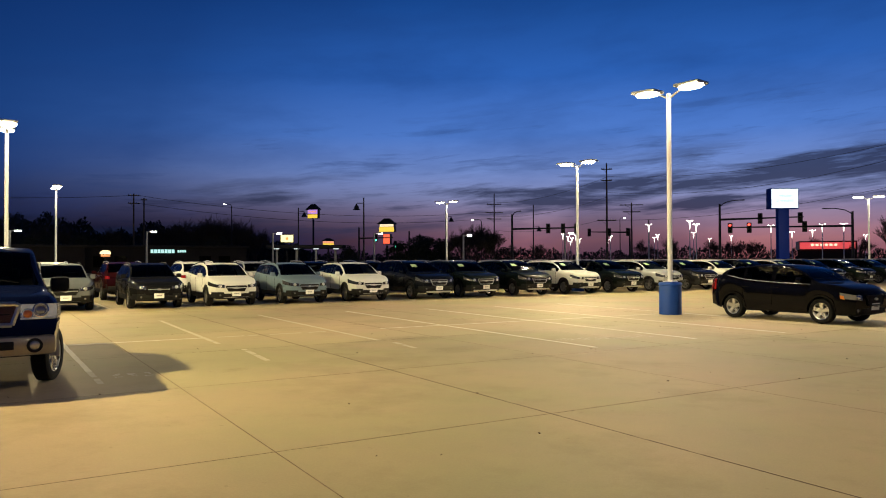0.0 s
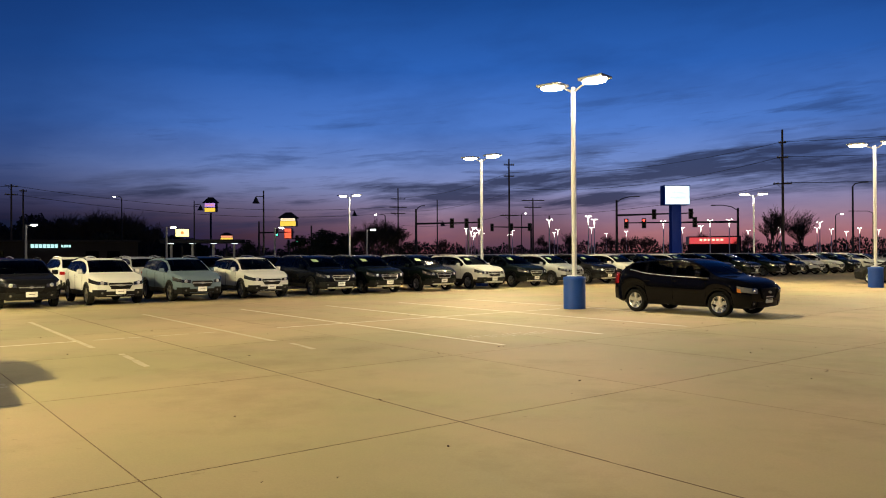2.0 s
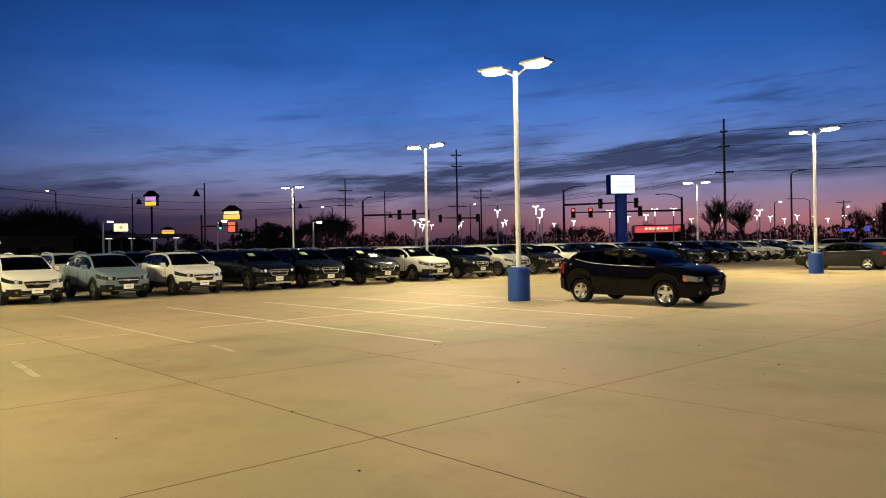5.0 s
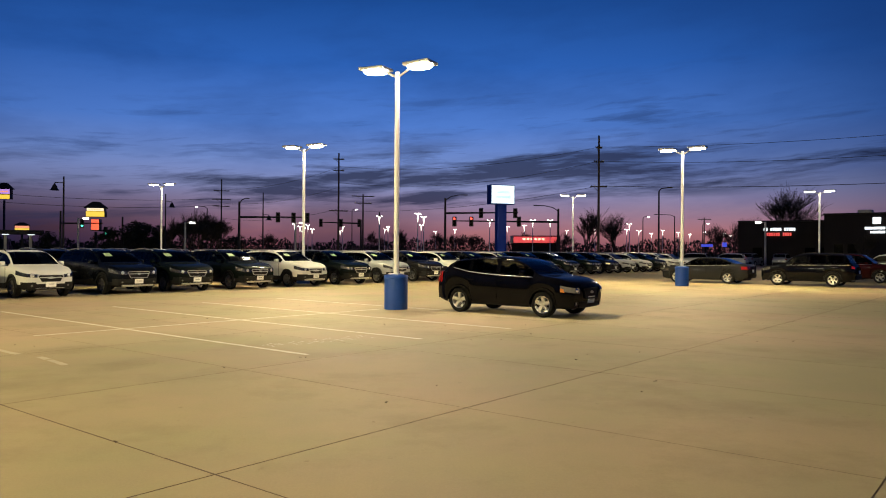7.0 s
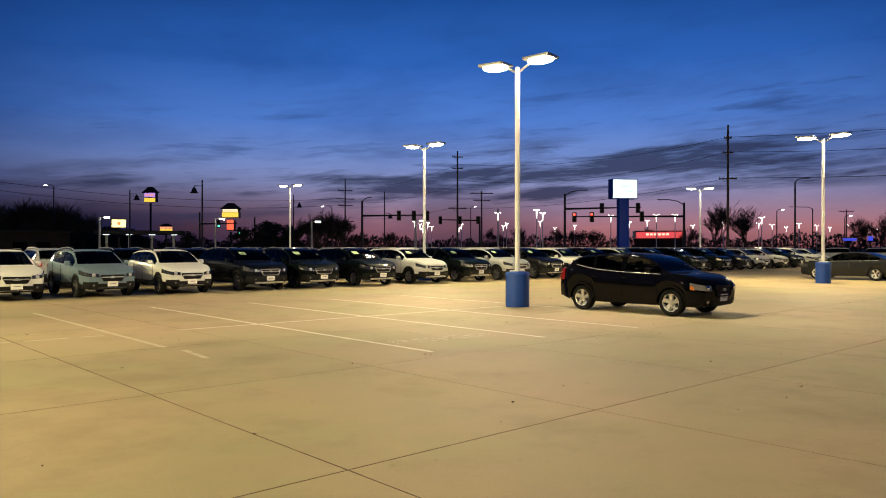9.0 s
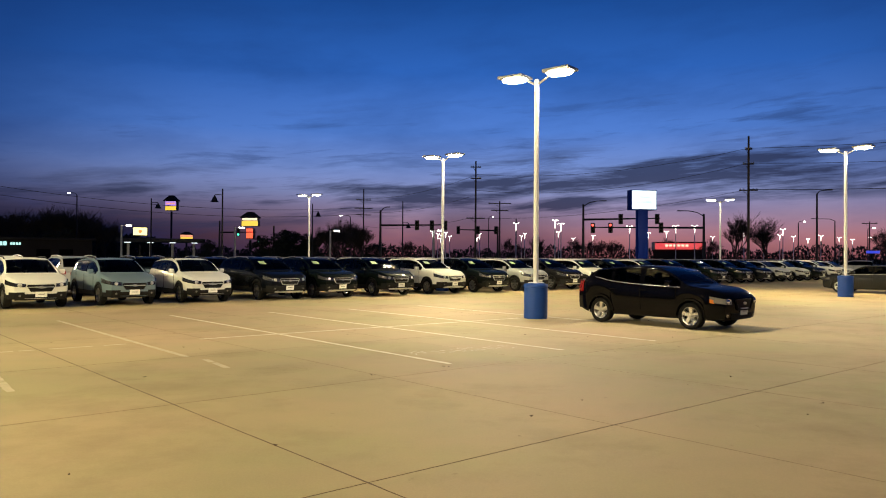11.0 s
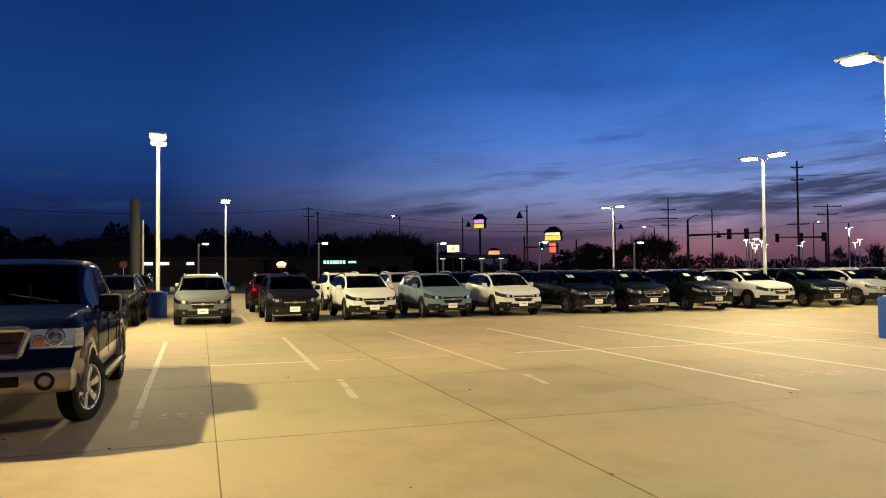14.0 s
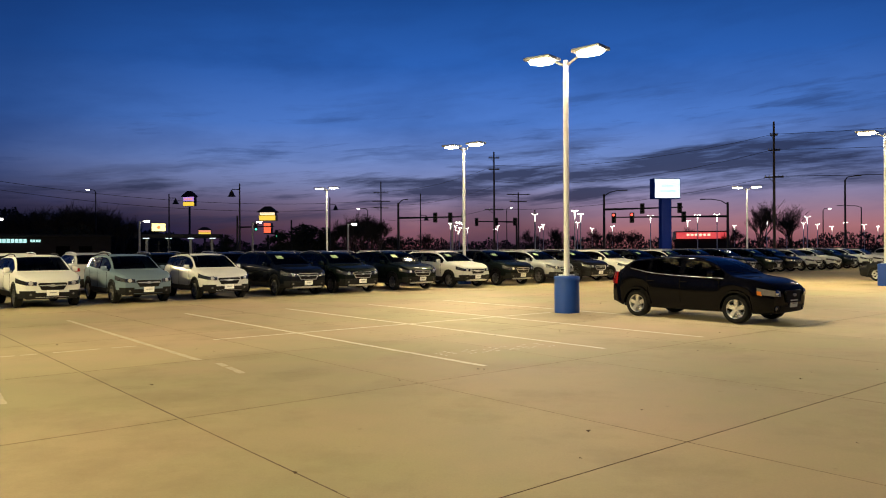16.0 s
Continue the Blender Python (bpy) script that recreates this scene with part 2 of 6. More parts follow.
def part(name, bm, mat, parent=None, label="", smooth=40):
    me = bpy.data.meshes.new(name)
    bm.to_mesh(me)
    bm.free()
    for one in mat if isinstance(mat, (list, tuple)) else [mat]:
        me.materials.append(one)
    if smooth:
        me.shade_smooth()
        me.set_sharp_from_angle(angle=radians(smooth))
    ob = new(name, me)
    if parent:
        ob.parent = parent
    if label:
        ob["label"] = label
    return ob


def box(bm, x0, x1, y0, y1, z0, z1, bevel=0.0, m=None):
    made = bmesh.ops.create_cube(bm, size=1.0)["verts"]
    for v in made:
        v.co = Vector(((x0 + x1) / 2 + v.co.x * (x1 - x0), (y0 + y1) / 2 + v.co.y * (y1 - y0), (z0 + z1) / 2 + v.co.z * (z1 - z0)))
    if bevel:
        edges = {e for v in made for e in v.link_edges}
        out = bmesh.ops.bevel(bm, geom=list(edges), offset=bevel, segments=2, affect="EDGES", profile=0.6)
        made = list({v for f in out["faces"] for v in f.verts} | {v for v in made if v.is_valid})
    if m:
        for v in made:
            v.co = m @ v.co
    return bm


def boxed(x0, x1, y0, y1, z0, z1, bevel=0.0, m=None):
    return box(bmesh.new(), x0, x1, y0, y1, z0, z1, bevel, m)


def lathe(bm, outline, n=16, m=Matrix.Identity(4)):
    """Turns an outline of (radius, z) round the z axis; closed at its ends where the radius is 0."""
    rings = []
    for r, z in outline:
        if r < 1e-6:
            rings.append([bm.verts.new(m @ Vector((0, 0, z)))])
        else:
            rings.append([bm.verts.new(m @ Vector((r * math.cos(2 * math.pi * k / n), r * math.sin(2 * math.pi * k / n), z))) for k in range(n)])
    for a, b in zip(rings, rings[1:]):
        for k in range(n):
            q = [a[k % len(a)], a[(k + 1) % len(a)], b[(k + 1) % len(b)], b[k % len(b)]]
            q = list(dict.fromkeys(q))
            if len(q) > 2:
                bm.faces.new(q)
    return bm


def rod(bm, a, b, r0, r1=None, n=8):
    a, b = Vector(a), Vector(b)
    turn = (b - a).to_track_quat("Z", "Y").to_matrix().to_4x4()
    h = (b - a).length
    return lathe(bm, [(0, 0), (r0, 0), (r1 if r1 is not None else r0, h), (0, h)], n, Matrix.Translation(a) @ turn)


def tube(bm, pts, r, n=4):
    """One unbroken round line through points."""
    rings = []
    for k, p in enumerate(pts):
        way = (Vector(pts[min(k + 1, len(pts) - 1)]) - Vector(pts[max(k - 1, 0)])).to_track_quat("Z", "Y").to_matrix()
        rings.append([bm.verts.new(Vector(p) + way @ Vector((r * math.cos(6.2832 * a / n), r * math.sin(6.2832 * a / n), 0))) for a in range(n)])
    for a, b in zip(rings, rings[1:]):
        for k in range(n):
            bm.faces.new((a[k], a[(k + 1) % n], b[(k + 1) % n], b[k]))
    bm.faces.new(rings[0][::-1])
    bm.faces.new(rings[-1])
    return bm


def rodded(*args, **kw):
    return rod(bmesh.new(), *args, **kw)


# ---------------------------------------------------------------- cars
def smooth_line(points, x):
    """A smooth line through points that does not overshoot."""
    if x <= points[0][0]:
        return points[0][1]
    for n in range(len(points) - 1):
        (x0, y0), (x1, y1) = points[n], points[n + 1]
        if x <= x1:
            d = (y1 - y0) / (x1 - x0)
            ends = []
            for k in (n, n + 1):
                if k in (0, len(points) - 1):
                    ends.append(d)
                    continue
                da = (points[k][1] - points[k - 1][1]) / (points[k][0] - points[k - 1][0])
                db = (points[k + 1][1] - points[k][1]) / (points[k + 1][0] - points[k][0])
                ends.append(0.0 if da * db <= 0 else 2 * da * db / (da + db))
            t, w = (x - x0) / (x1 - x0), x1 - x0
            return y0 * (1 + 2 * t) * (1 - t) ** 2 + ends[0] * w * t * (1 - t) ** 2 + y1 * t * t * (3 - 2 * t) + ends[1] * w * t * t * (t - 1)
    return points[-1][1]


def wheel(parent, x, y, r, width, rim_mat, spokes, side, steer=0.0, broad=1.0):
    """A wheel with its tyre, rim and spokes; its face looks to the given side."""
    m = Matrix.Translation((x, y, r)) @ Matrix.Rotation(radians(steer), 4, "Z") @ Matrix.Rotation(radians(-90 * side), 4, "X")
    hub = part("wheel", lathe(bmesh.new(), [(0, -width * 0.3), (r * 0.45, -width * 0.3), (r * 0.45, width * 0.05), (0, width * 0.05)], 16, m), BLACK_PLASTIC, parent)
    hw = width / 2
    tyre = [(r * 0.66, -hw), (r * 0.9, -hw), (r * 0.985, -hw * 0.8), (r, -hw * 0.5), (r, hw * 0.5), (r * 0.985, hw * 0.8), (r * 0.9, hw), (r * 0.7, hw * 0.96), (r * 0.66, hw * 0.8)]
    part("tyre", lathe(bmesh.new(), tyre, 28, m), RUBBER, hub)
    bm = bmesh.new()
    lathe(bm, [(r * 0.66, -hw * 0.9), (r * 0.67, hw * 0.75), (r * 0.70, hw * 0.88), (r * 0.63, hw * 0.82), (r * 0.60, hw * 0.3), (r * 0.60, -hw * 0.5)], 28, m)
    lathe(bm, [(0, hw * 0.7), (r * 0.13, hw * 0.68), (r * 0.17, hw * 0.5), (r * 0.17, 0)], 14, m)
    for k in range(spokes):
        a = 2 * math.pi * (k + 0.25) / spokes
        t = m @ Matrix.Rotation(a, 4, "Z")
        wdt = r * (0.40 / spokes + 0.03) * broad
        vs = [bm.verts.new(t @ Vector(p)) for p in ((r * 0.12, -wdt * 0.8, hw * 0.62), (r * 0.12, wdt * 0.8, hw * 0.62), (r * 0.64, wdt, hw * 0.72), (r * 0.64, -wdt, hw * 0.72),
                                                    (r * 0.12, -wdt, hw * 0.2), (r * 0.12, wdt, hw * 0.2), (r * 0.64, wdt * 1.2, hw * 0.3), (r * 0.64, -wdt * 1.2, hw * 0.3))]
        for q in ((0, 1, 2, 3), (0, 3, 7, 4), (1, 5, 6, 2), (4, 7, 6, 5)):
            bm.faces.new([vs[i] for i in q])
    part("rim", bm, rim_mat, hub)
    return hub


def car(name, spec, body_mat, m):
    """A car as one thing: x ahead from the middle, y to its left, z up from the ground.
    spec: L, W, H; front and rear axle (from the nose); wheel radius; outline of the top from the nose back;
    beltline; where the glass begins and ends; pillars; details of the front."""
    g = spec
    L, W, r = g["L"], g["W"], g["r"]
    top, belt = g["top"], g["belt"]
    axles, arch = g["axles"], g["r"] * g.get("arch", 1.16)
    cowl, roof0, roof1, tail0 = g["cowl"], g["roof0"], g["roof1"], g["tail0"]
    sill = g.get("sill", 0.24)
    thing = empty(name, m)

    xs = {0.0, 0.05, 0.14, 0.3, L, L - 0.05, L - 0.14, L - 0.3, cowl, cowl + 0.07, roof0, roof0 - 0.05, roof1, roof1 + 0.05, tail0, tail0 - 0.07}
    for a in axles:
        xs |= {a + arch * k for k in (-1.0, -0.97, -0.8, -0.5, 0, 0.5, 0.8, 0.97, 1.0)}
    for p0, p1 in g["pillars"]:
        xs |= {p0, p1}
    xs |= {x for x, _ in top} | {x for x, _ in belt}
    xs |= {cowl + (roof0 - cowl) * k for k in (0.25, 0.5, 0.75)}
    xs |= {0.18 * k for k in range(int(L / 0.18) + 1)}
    xs = sorted(x for x in xs if 0 <= x <= L)
    keep = [xs[0]]
    for x in xs[1:]:
        if x - keep[-1] > 0.018:
            keep.append(x)
    xs = keep

    def half(x):
        f = min(1.0, x / g.get("round0", 0.75))
        b = min(1.0, (L - x) / g.get("round1", 0.6))
        return W / 2 * (1 - g.get("nose_in", 0.20) * (1 - f) ** 2.2) * (1 - g.get("tail_in", 0.13) * (1 - b) ** 2.2)

    def section(x):
        t, wd = smooth_line(top, x), half(x)
        bl = min(smooth_line(belt, x), t - 0.03)
        zb = smooth_line(g.get("under", [(0, sill + 0.03), (0.5, sill), (L - 0.6, sill), (L, sill + 0.12)]), x)
        for a in axles:
            if abs(x - a) < arch:
                zb = max(zb, r + math.sqrt(max(arch ** 2 - (x - a) ** 2, 0)))
        tall = max(0.0, min(1.0, (t - bl - 0.03) / 0.42))
        roof_y = wd * (0.91 - 0.15 * tall ** 0.8)
        zr = bl + (t - bl) * 0.90
        yb = wd * 0.955
        span = bl - zb
        return [(wd * 0.945, zb), (wd * 0.985, zb + g.get("clad_h", 0.18) * span), (wd, zb + 0.5 * span), (wd * 0.995, zb + 0.8 * span), (yb, bl),
                (yb + (roof_y - yb) * 0.10, bl + (zr - bl) * 0.08), (yb + (roof_y - yb) * 0.9, bl + (zr - bl) * 0.92),
                (roof_y, zr), (roof_y * 0.93, zr + (t - zr) * 0.55), (roof_y * 0.55, t - (t - zr) * 0.12), (0.0, t)]

    rows = [section(x) for x in xs]
    J = len(rows[0])
    bed = g.get("bed")

    def kind(i, j):
        x = (xs[i] + xs[i + 1]) / 2
        if cowl < x < roof0 and j >= 8:
            return "windshield" if xs[i] >= cowl + 0.05 and xs[i + 1] <= roof0 - 0.03 else "body"
        if roof1 < x < tail0 and j >= 8:
            return "rear_window" if xs[i] >= roof1 + 0.03 and xs[i + 1] <= tail0 - 0.05 else "body"
        if j == 5 and g["glass"][0] < x < g["glass"][1]:
            if any(p0 <= x <= p1 for p0, p1 in g["pillars"]):
                return "pillar"
            return "side_window"
        if j == 0 and g.get("cladding"):
            return "cladding"
        if j <= 1 and g.get("cladding") and (x > L - 0.16 or (x < 0.16 and "bumper" in g["front"])):
            return "cladding"
        if bed and bed[0] < x < bed[1] and j >= 8:
            return "gone"
        return "body"

    groups = {}
    for i in range(len(xs) - 1):
        for j in range(J - 1):
            for side in (1, -1):
                k = kind(i, j)
                if k in ("side_window", "pillar"):
                    n_win = sum(p1 <= (xs[i] + xs[i + 1]) / 2 for _, p1 in g["pillars"])
                    k = (k, side, n_win)
                groups.setdefault(k, []).append((i, j, side))

    def grid(quads, caps=False):
        bm, seen = bmesh.new(), {}

        def at(i, j, side):
            y, z = rows[i][j]
            key = (i, j, 0 if j == J - 1 else side)
            if key not in seen:
                seen[key] = bm.verts.new((L / 2 - xs[i], y * side, z))
            return seen[key]
        for i, j, side in quads:
            q = [at(i, j, side), at(i + 1, j, side), at(i + 1, j + 1, side), at(i, j + 1, side)]
            q = list(dict.fromkeys(q))
            if len(q) > 2:
                bm.faces.new(q if side < 0 else q[::-1])
        if caps:
            for i in (0, len(xs) - 1):
                cols = 10
                rings = []
                for j in range(J - 1):
                    y, z = rows[i][j]
                    rings.append([at(i, j, -1)] + [bm.verts.new((L / 2 - xs[i], y * (2 * c / cols - 1), z)) for c in range(1, cols)] + [at(i, j, 1)])
                peak = at(i, J - 1, 1)
                for ra, rb in zip(rings, rings[1:]):
                    for c in range(cols):
                        bm.faces.new((ra[c], ra[c + 1], rb[c + 1], rb[c]))
                for c in range(cols):
                    bm.faces.new((rings[-1][c], rings[-1][c + 1], peak))
        bmesh.ops.recalc_face_normals(bm, faces=bm.faces)
        return bm

    for k, quads in groups.items():
        if k == "gone":
            continue
        if k == "body":
            body = part("body", grid(quads, True), body_mat, thing)
        elif k == "cladding" or k[0] == "pillar":
            part(k if isinstance(k, str) else k[0], grid(quads), g.get("clad_mat", BLACK_PLASTIC) if k == "cladding" else GLOSS_BLACK, thing)
        else:
            ob = part(k if isinstance(k, str) else k[0], grid(quads), GLASS, thing)
            ob.visible_shadow = True
    # silver strip: window trim, and on the hatchback a modelled belt-line highlight
    if g.get("trim"):
        for side in (1, -1):
            run = [g["glass"][0] + (g["glass"][1] - g["glass"][0]) * k / 14 for k in range(15)]
            pts = [(L / 2 - x, side * (section(x)[4][0] + 0.003), section(x)[4][1] + 0.006) for x in run]
            part("window_trim", tube(bmesh.new(), pts, 0.009, 5), SILVER, thing, "silver strip, window trim and painted belt highlight")
    # underside, floor and wheel wells
    bm = boxed(-L / 2 + 0.25, L / 2 - 0.25, -W * 0.33, W * 0.33, sill - 0.03, sill + 0.32)
    part("underbody", bm, BLACK_PLASTIC, thing, smooth=0)
    # cabin: dashboard and seats
    dx = L / 2 - cowl - 0.45
    fz = smooth_line(belt, cowl) - 0.08
    part("dashboard", boxed(dx - 0.2, dx + 0.3, -W * 0.4, W * 0.4, fz - 0.35, fz, 0.05), BLACK_PLASTIC, thing)
    for sx in (dx - 0.95, dx - 1.85):
        if L / 2 - sx < roof1 + 0.2:
            for sy in (-0.36, 0.36):
                bm = boxed(sx - 0.12, sx + 0.04, sy - 0.24, sy + 0.24, sill + 0.3, fz + 0.12, 0.05)
                box(bm, sx - 0.08, sx + 0.02, sy - 0.13, sy + 0.13, fz + 0.14, fz + 0.32, 0.04)
                box(bm, sx, sx + 0.5, sy - 0.25, sy + 0.25, sill + 0.3, sill + 0.45, 0.04)
                part("seat", bm, SEAT, thing)
    # wheels
    for a in axles:
        for side in (1, -1):
            wheel(thing, L / 2 - a, side * (W / 2 - 0.11), r, 0.22, g.get("rim", ALLOY), g.get("spokes", 5), side, g.get("steer", 0.0) if a == axles[0] else 0.0, g.get("broad", 1.0))
    # arch lips
    for a in axles:
        for side in (1, -1):
            bm = bmesh.new()
            lip = []
            for k in range(0, 13):
                ang = math.pi * k / 12
                lip.append([(L / 2 - a + math.cos(ang) * arch * q, side * (half(a - math.cos(ang) * arch) * 0.99 + dy), r + math.sin(ang) * arch * q) for q, dy in ((0.96, -0.1), (0.97, 0.012), (1.1, 0.014), (1.12, -0.02))])
            vs = [[bm.verts.new(p) for p in row] for row in lip]
            for p, q in zip(vs, vs[1:]):
                for c in range(3):
                    bm.faces.new((p[c], q[c], q[c + 1], p[c + 1]))
            bmesh.ops.recalc_face_normals(bm, faces=bm.faces)
            part("wheel_arch", bm, g.get("arch_mat", BLACK_PLASTIC) or body_mat, thing)
    # mirrors, door handles, sill seams
    mx = L / 2 - cowl - 0.42
    mz = smooth_line(belt, cowl + 0.42) + 0.09
    ms = g.get("mirror", 1.0)
    for side in (1, -1):
        y = W / 2 * 0.95
        bm = bmesh.new()
        box(bm, mx - 0.07 * ms, mx + 0.08 * ms, min(side * (y + 0.02), side * (y + 0.02 + 0.17 * ms)), max(side * (y + 0.02), side * (y + 0.02 + 0.17 * ms)), mz - 0.07 * ms, mz + 0.08 * ms, 0.035 * ms)
        box(bm, mx - 0.03, mx + 0.03, min(side * (y - 0.05), side * (y + 0.06)), max(side * (y - 0.05), side * (y + 0.06)), mz - 0.06, mz - 0.02)
        part("side_mirror", bm, g.get("mirror_mat", body_mat), thing)
        hz = smooth_line(belt, L * 0.5) - 0.12
        for hx in g["handles"]:
            wy = half(hx) * 0.99
            part("door_handle", boxed(L / 2 - hx - 0.11, L / 2 - hx + 0.11, side * wy - 0.028, side * wy + 0.028, hz - 0.018, hz + 0.018, 0.01), g.get("handle_mat", body_mat), thing)
        for sx in g["seams"]:
            y0 = half(sx)
            bm = boxed(L / 2 - sx - 0.006, L / 2 - sx + 0.006, side * y0 - 0.005, side * y0 + 0.004, sill + 0.16, smooth_line(belt, sx) - 0.02)
            part("door_seam", bm, GLOSS_BLACK, thing, smooth=0)
        if g.get("rails"):
            x0, x1 = L / 2 - roof0 - 0.1, L / 2 - roof1 + 0.05
            y = W / 2 * 0.70
            zz = lambda q: smooth_line(top, L / 2 - q) - 0.02
            bm = bmesh.new()
            pts = [(x0, zz(x0)), (x0 - 0.14, zz(x0 - 0.14) + 0.045), ((x0 + x1) / 2, zz((x0 + x1) / 2) + 0.055), (x1 + 0.14, zz(x1 + 0.14) + 0.045), (x1, zz(x1))]
            for (xa, za), (xb, zb2) in zip(pts, pts[1:]):
                rod(bm, (xa, side * y, za), (xb, side * y, zb2), 0.019, n=6)
            part("roof_rail", bm, g.get("rail_mat", BLACK_PLASTIC), thing)

    if g.get("spoiler"):
        zs = smooth_line(top, roof1)
        part("roof_spoiler", boxed(L / 2 - roof1 - 0.16, L / 2 - roof1 + 0.22, -W * 0.33, W * 0.33, zs - 0.03, zs + 0.02, 0.015, m=Matrix.Translation((L / 2 - roof1, 0, zs)) @ Matrix.Rotation(radians(-9), 4, "Y") @ Matrix.Translation((roof1 - L / 2, 0, -zs))), body_mat, thing)
    # front: lamps wrap the corner, grille, bumper intake, plate
    def wrap(x0, x1, z0, z1, side, lift=0.012, y_in=None, rear=False, rake=0.0):
        """A patch that lies on the corner between the end and the side."""
        bm, cols = bmesh.new(), []
        ends = [] if y_in is None else [(0.0 if not rear else L, y_in)]
        steps = 5
        for k in range(steps + 1):
            x = x0 + (x1 - x0) * k / steps
            ends.append((x, half(x) * 0.99))
        for k, (x, y) in enumerate(ends):
            f = k / (len(ends) - 1)
            lo, hi = z0 + rake * f * 0.7, z1 + rake * f
            ox = lift if not rear else -lift
            cols.append([bm.verts.new((L / 2 - x + ox * (1 - f * 0.6), side * (y + lift * (0.3 + 0.7 * f)), z)) for z in (lo, (lo + hi) / 2, hi)]
                        + [bm.verts.new((L / 2 - x - (0.06 if not rear else -0.06), side * (y - 0.05), hi + 0.004))])
        for p, q in zip(cols, cols[1:]):
            for c in range(3):
                bm.faces.new((p[c], q[c], q[c + 1], p[c + 1]))
        bmesh.ops.recalc_face_normals(bm, faces=bm.faces)
        return bm

    h = g["front"]
    w0 = half(0)
    nose = L / 2
    if h.get("bumper"):
        z0, z1, out, bmat = h["bumper"]
        bm = boxed(L / 2 - 0.30, L / 2 + out, -w0 * 0.99, w0 * 0.99, z0, z1, 0.07)
        part("front_bumper", bm, bmat, thing, "tan painted steel bumper")
        nose = L / 2 + out
    for side in (1, -1):
        lamp = part("headlight", wrap(0.0, h["lamp_back"], *h["lamp"], side, 0.014, w0 - h["lamp_in"], rake=h.get("rake", 0.05)), h.get("lamp_mat") or (BRIGHT_LAMP if h.get("bright") else REFLECTOR), thing, "clear-lensed headlight")
        y0 = w0 - h["lamp_in"] * 0.45
        zc = sum(h["lamp"]) / 2
        part("bulb", lathe(bmesh.new(), [(0, 0.02), (0.035, 0.018), (0.055, 0.0), (0.06, -0.03)], 12, Matrix.Translation((L / 2 + 0.012, side * y0, zc + 0.02)) @ Matrix.Rotation(radians(90), 4, "Y") @ Matrix.Scale(h.get("bulb", 1.0), 4)), h.get("bulb_mat", CHROME), lamp)
        part("lamp_ring", lathe(bmesh.new(), [(0.058, -0.02), (0.075, 0.016), (0.083, 0.012), (0.083, -0.02)], 14, Matrix.Translation((L / 2 + 0.012, side * y0, zc + 0.02)) @ Matrix.Rotation(radians(90), 4, "Y") @ Matrix.Scale(h.get("ring", 0.8), 4)), CHROME, lamp)
        if h.get("twin"):
            y2 = w0 - h["lamp_in"] * 0.80
            at = Matrix.Translation((L / 2 + 0.012, side * y2, zc - 0.03)) @ Matrix.Rotation(radians(90), 4, "Y")
            part("turn_signal", lathe(bmesh.new(), [(0, 0.022), (0.035, 0.018), (0.052, 0.006), (0.056, -0.02)], 14, at), AMBER_LENS, lamp, "amber turn signal")
            part("lamp_ring", lathe(bmesh.new(), [(0.056, -0.02), (0.066, 0.016), (0.072, 0.012), (0.072, -0.02)], 14, at), CHROME, lamp)
            part("side_reflector", wrap(0.03, h["lamp_back"], h["lamp"][0] + 0.02, h["lamp"][1] - 0.03, side, 0.022), BRIGHT_LAMP, lamp, "pale side reflector")
            part("lower_lip", boxed(L / 2 + 0.010, L / 2 + 0.03, *sorted((side * (w0 - h["lamp_in"]), side * (w0 - 0.02))), h["lamp"][0] - 0.004, h["lamp"][0] + 0.02, 0.006), SILVER, lamp)
        if h.get("amber"):
            xa = h["lamp_back"] * 0.72
            part("turn_signal", wrap(xa, h["lamp_back"], h["lamp"][0] + 0.015, h["lamp"][1] - 0.02, side, 0.02, rake=0.03), AMBER_LENS, lamp, "amber turn signal")
        if h.get("pods"):
            part("fog_pod", wrap(0.0, 0.26, *h.get("pod", (0.40, 0.625)), side, 0.012, w0 - 0.27), BLACK_PLASTIC, thing, "black plastic fog lamp pod")
        fz = h["fog"]
        fm = Matrix.Translation((nose - 0.004, side * (w0 - h.get("fog_in", 0.10)), fz)) @ Matrix.Scale(h.get("fog_size", 0.62), 4) @ Matrix.Rotation(radians(90), 4, "Y")
        fog = part("fog_light", lathe(bmesh.new(), [(0.10, 0.0), (0.11, 0.022), (0.075, 0.024), (0.07, 0.012), (0, 0.012)], 16, fm), BLACK_PLASTIC, thing)
        part("lens", lathe(bmesh.new(), [(0.068, 0.013), (0.05, 0.024), (0, 0.028)], 14, fm), BRIGHT_LAMP, fog)
        k = g["rear"]
        part("tail_light", wrap(L, L - k["lamp_back"], *k["lamp"], side, 0.014, half(L) - k["lamp_in"], rear=True), RED_LENS, thing, "red tail light")
    gz0, gz1, gw0, gw1 = h["grille"]
    bm = bmesh.new()
    ring = [(-gw0, gz0), (gw0, gz0), (gw1, gz1 - 0.03), (gw1 - 0.04, gz1), (-gw1 + 0.04, gz1), (-gw1, gz1 - 0.03)]
    va = [bm.verts.new((L / 2 + 0.016, y, z)) for y, z in ring]
    vb = [bm.verts.new((L / 2 - 0.02, y, z)) for y, z in ring]
    bm.faces.new(va)
    for k in range(6):
        bm.faces.new((va[k], va[(k + 1) % 6], vb[(k + 1) % 6], vb[k]))
    bmesh.ops.recalc_face_normals(bm, faces=bm.faces)
    grille = part("grille", bm, h.get("mesh", BLACK_PLASTIC), thing)
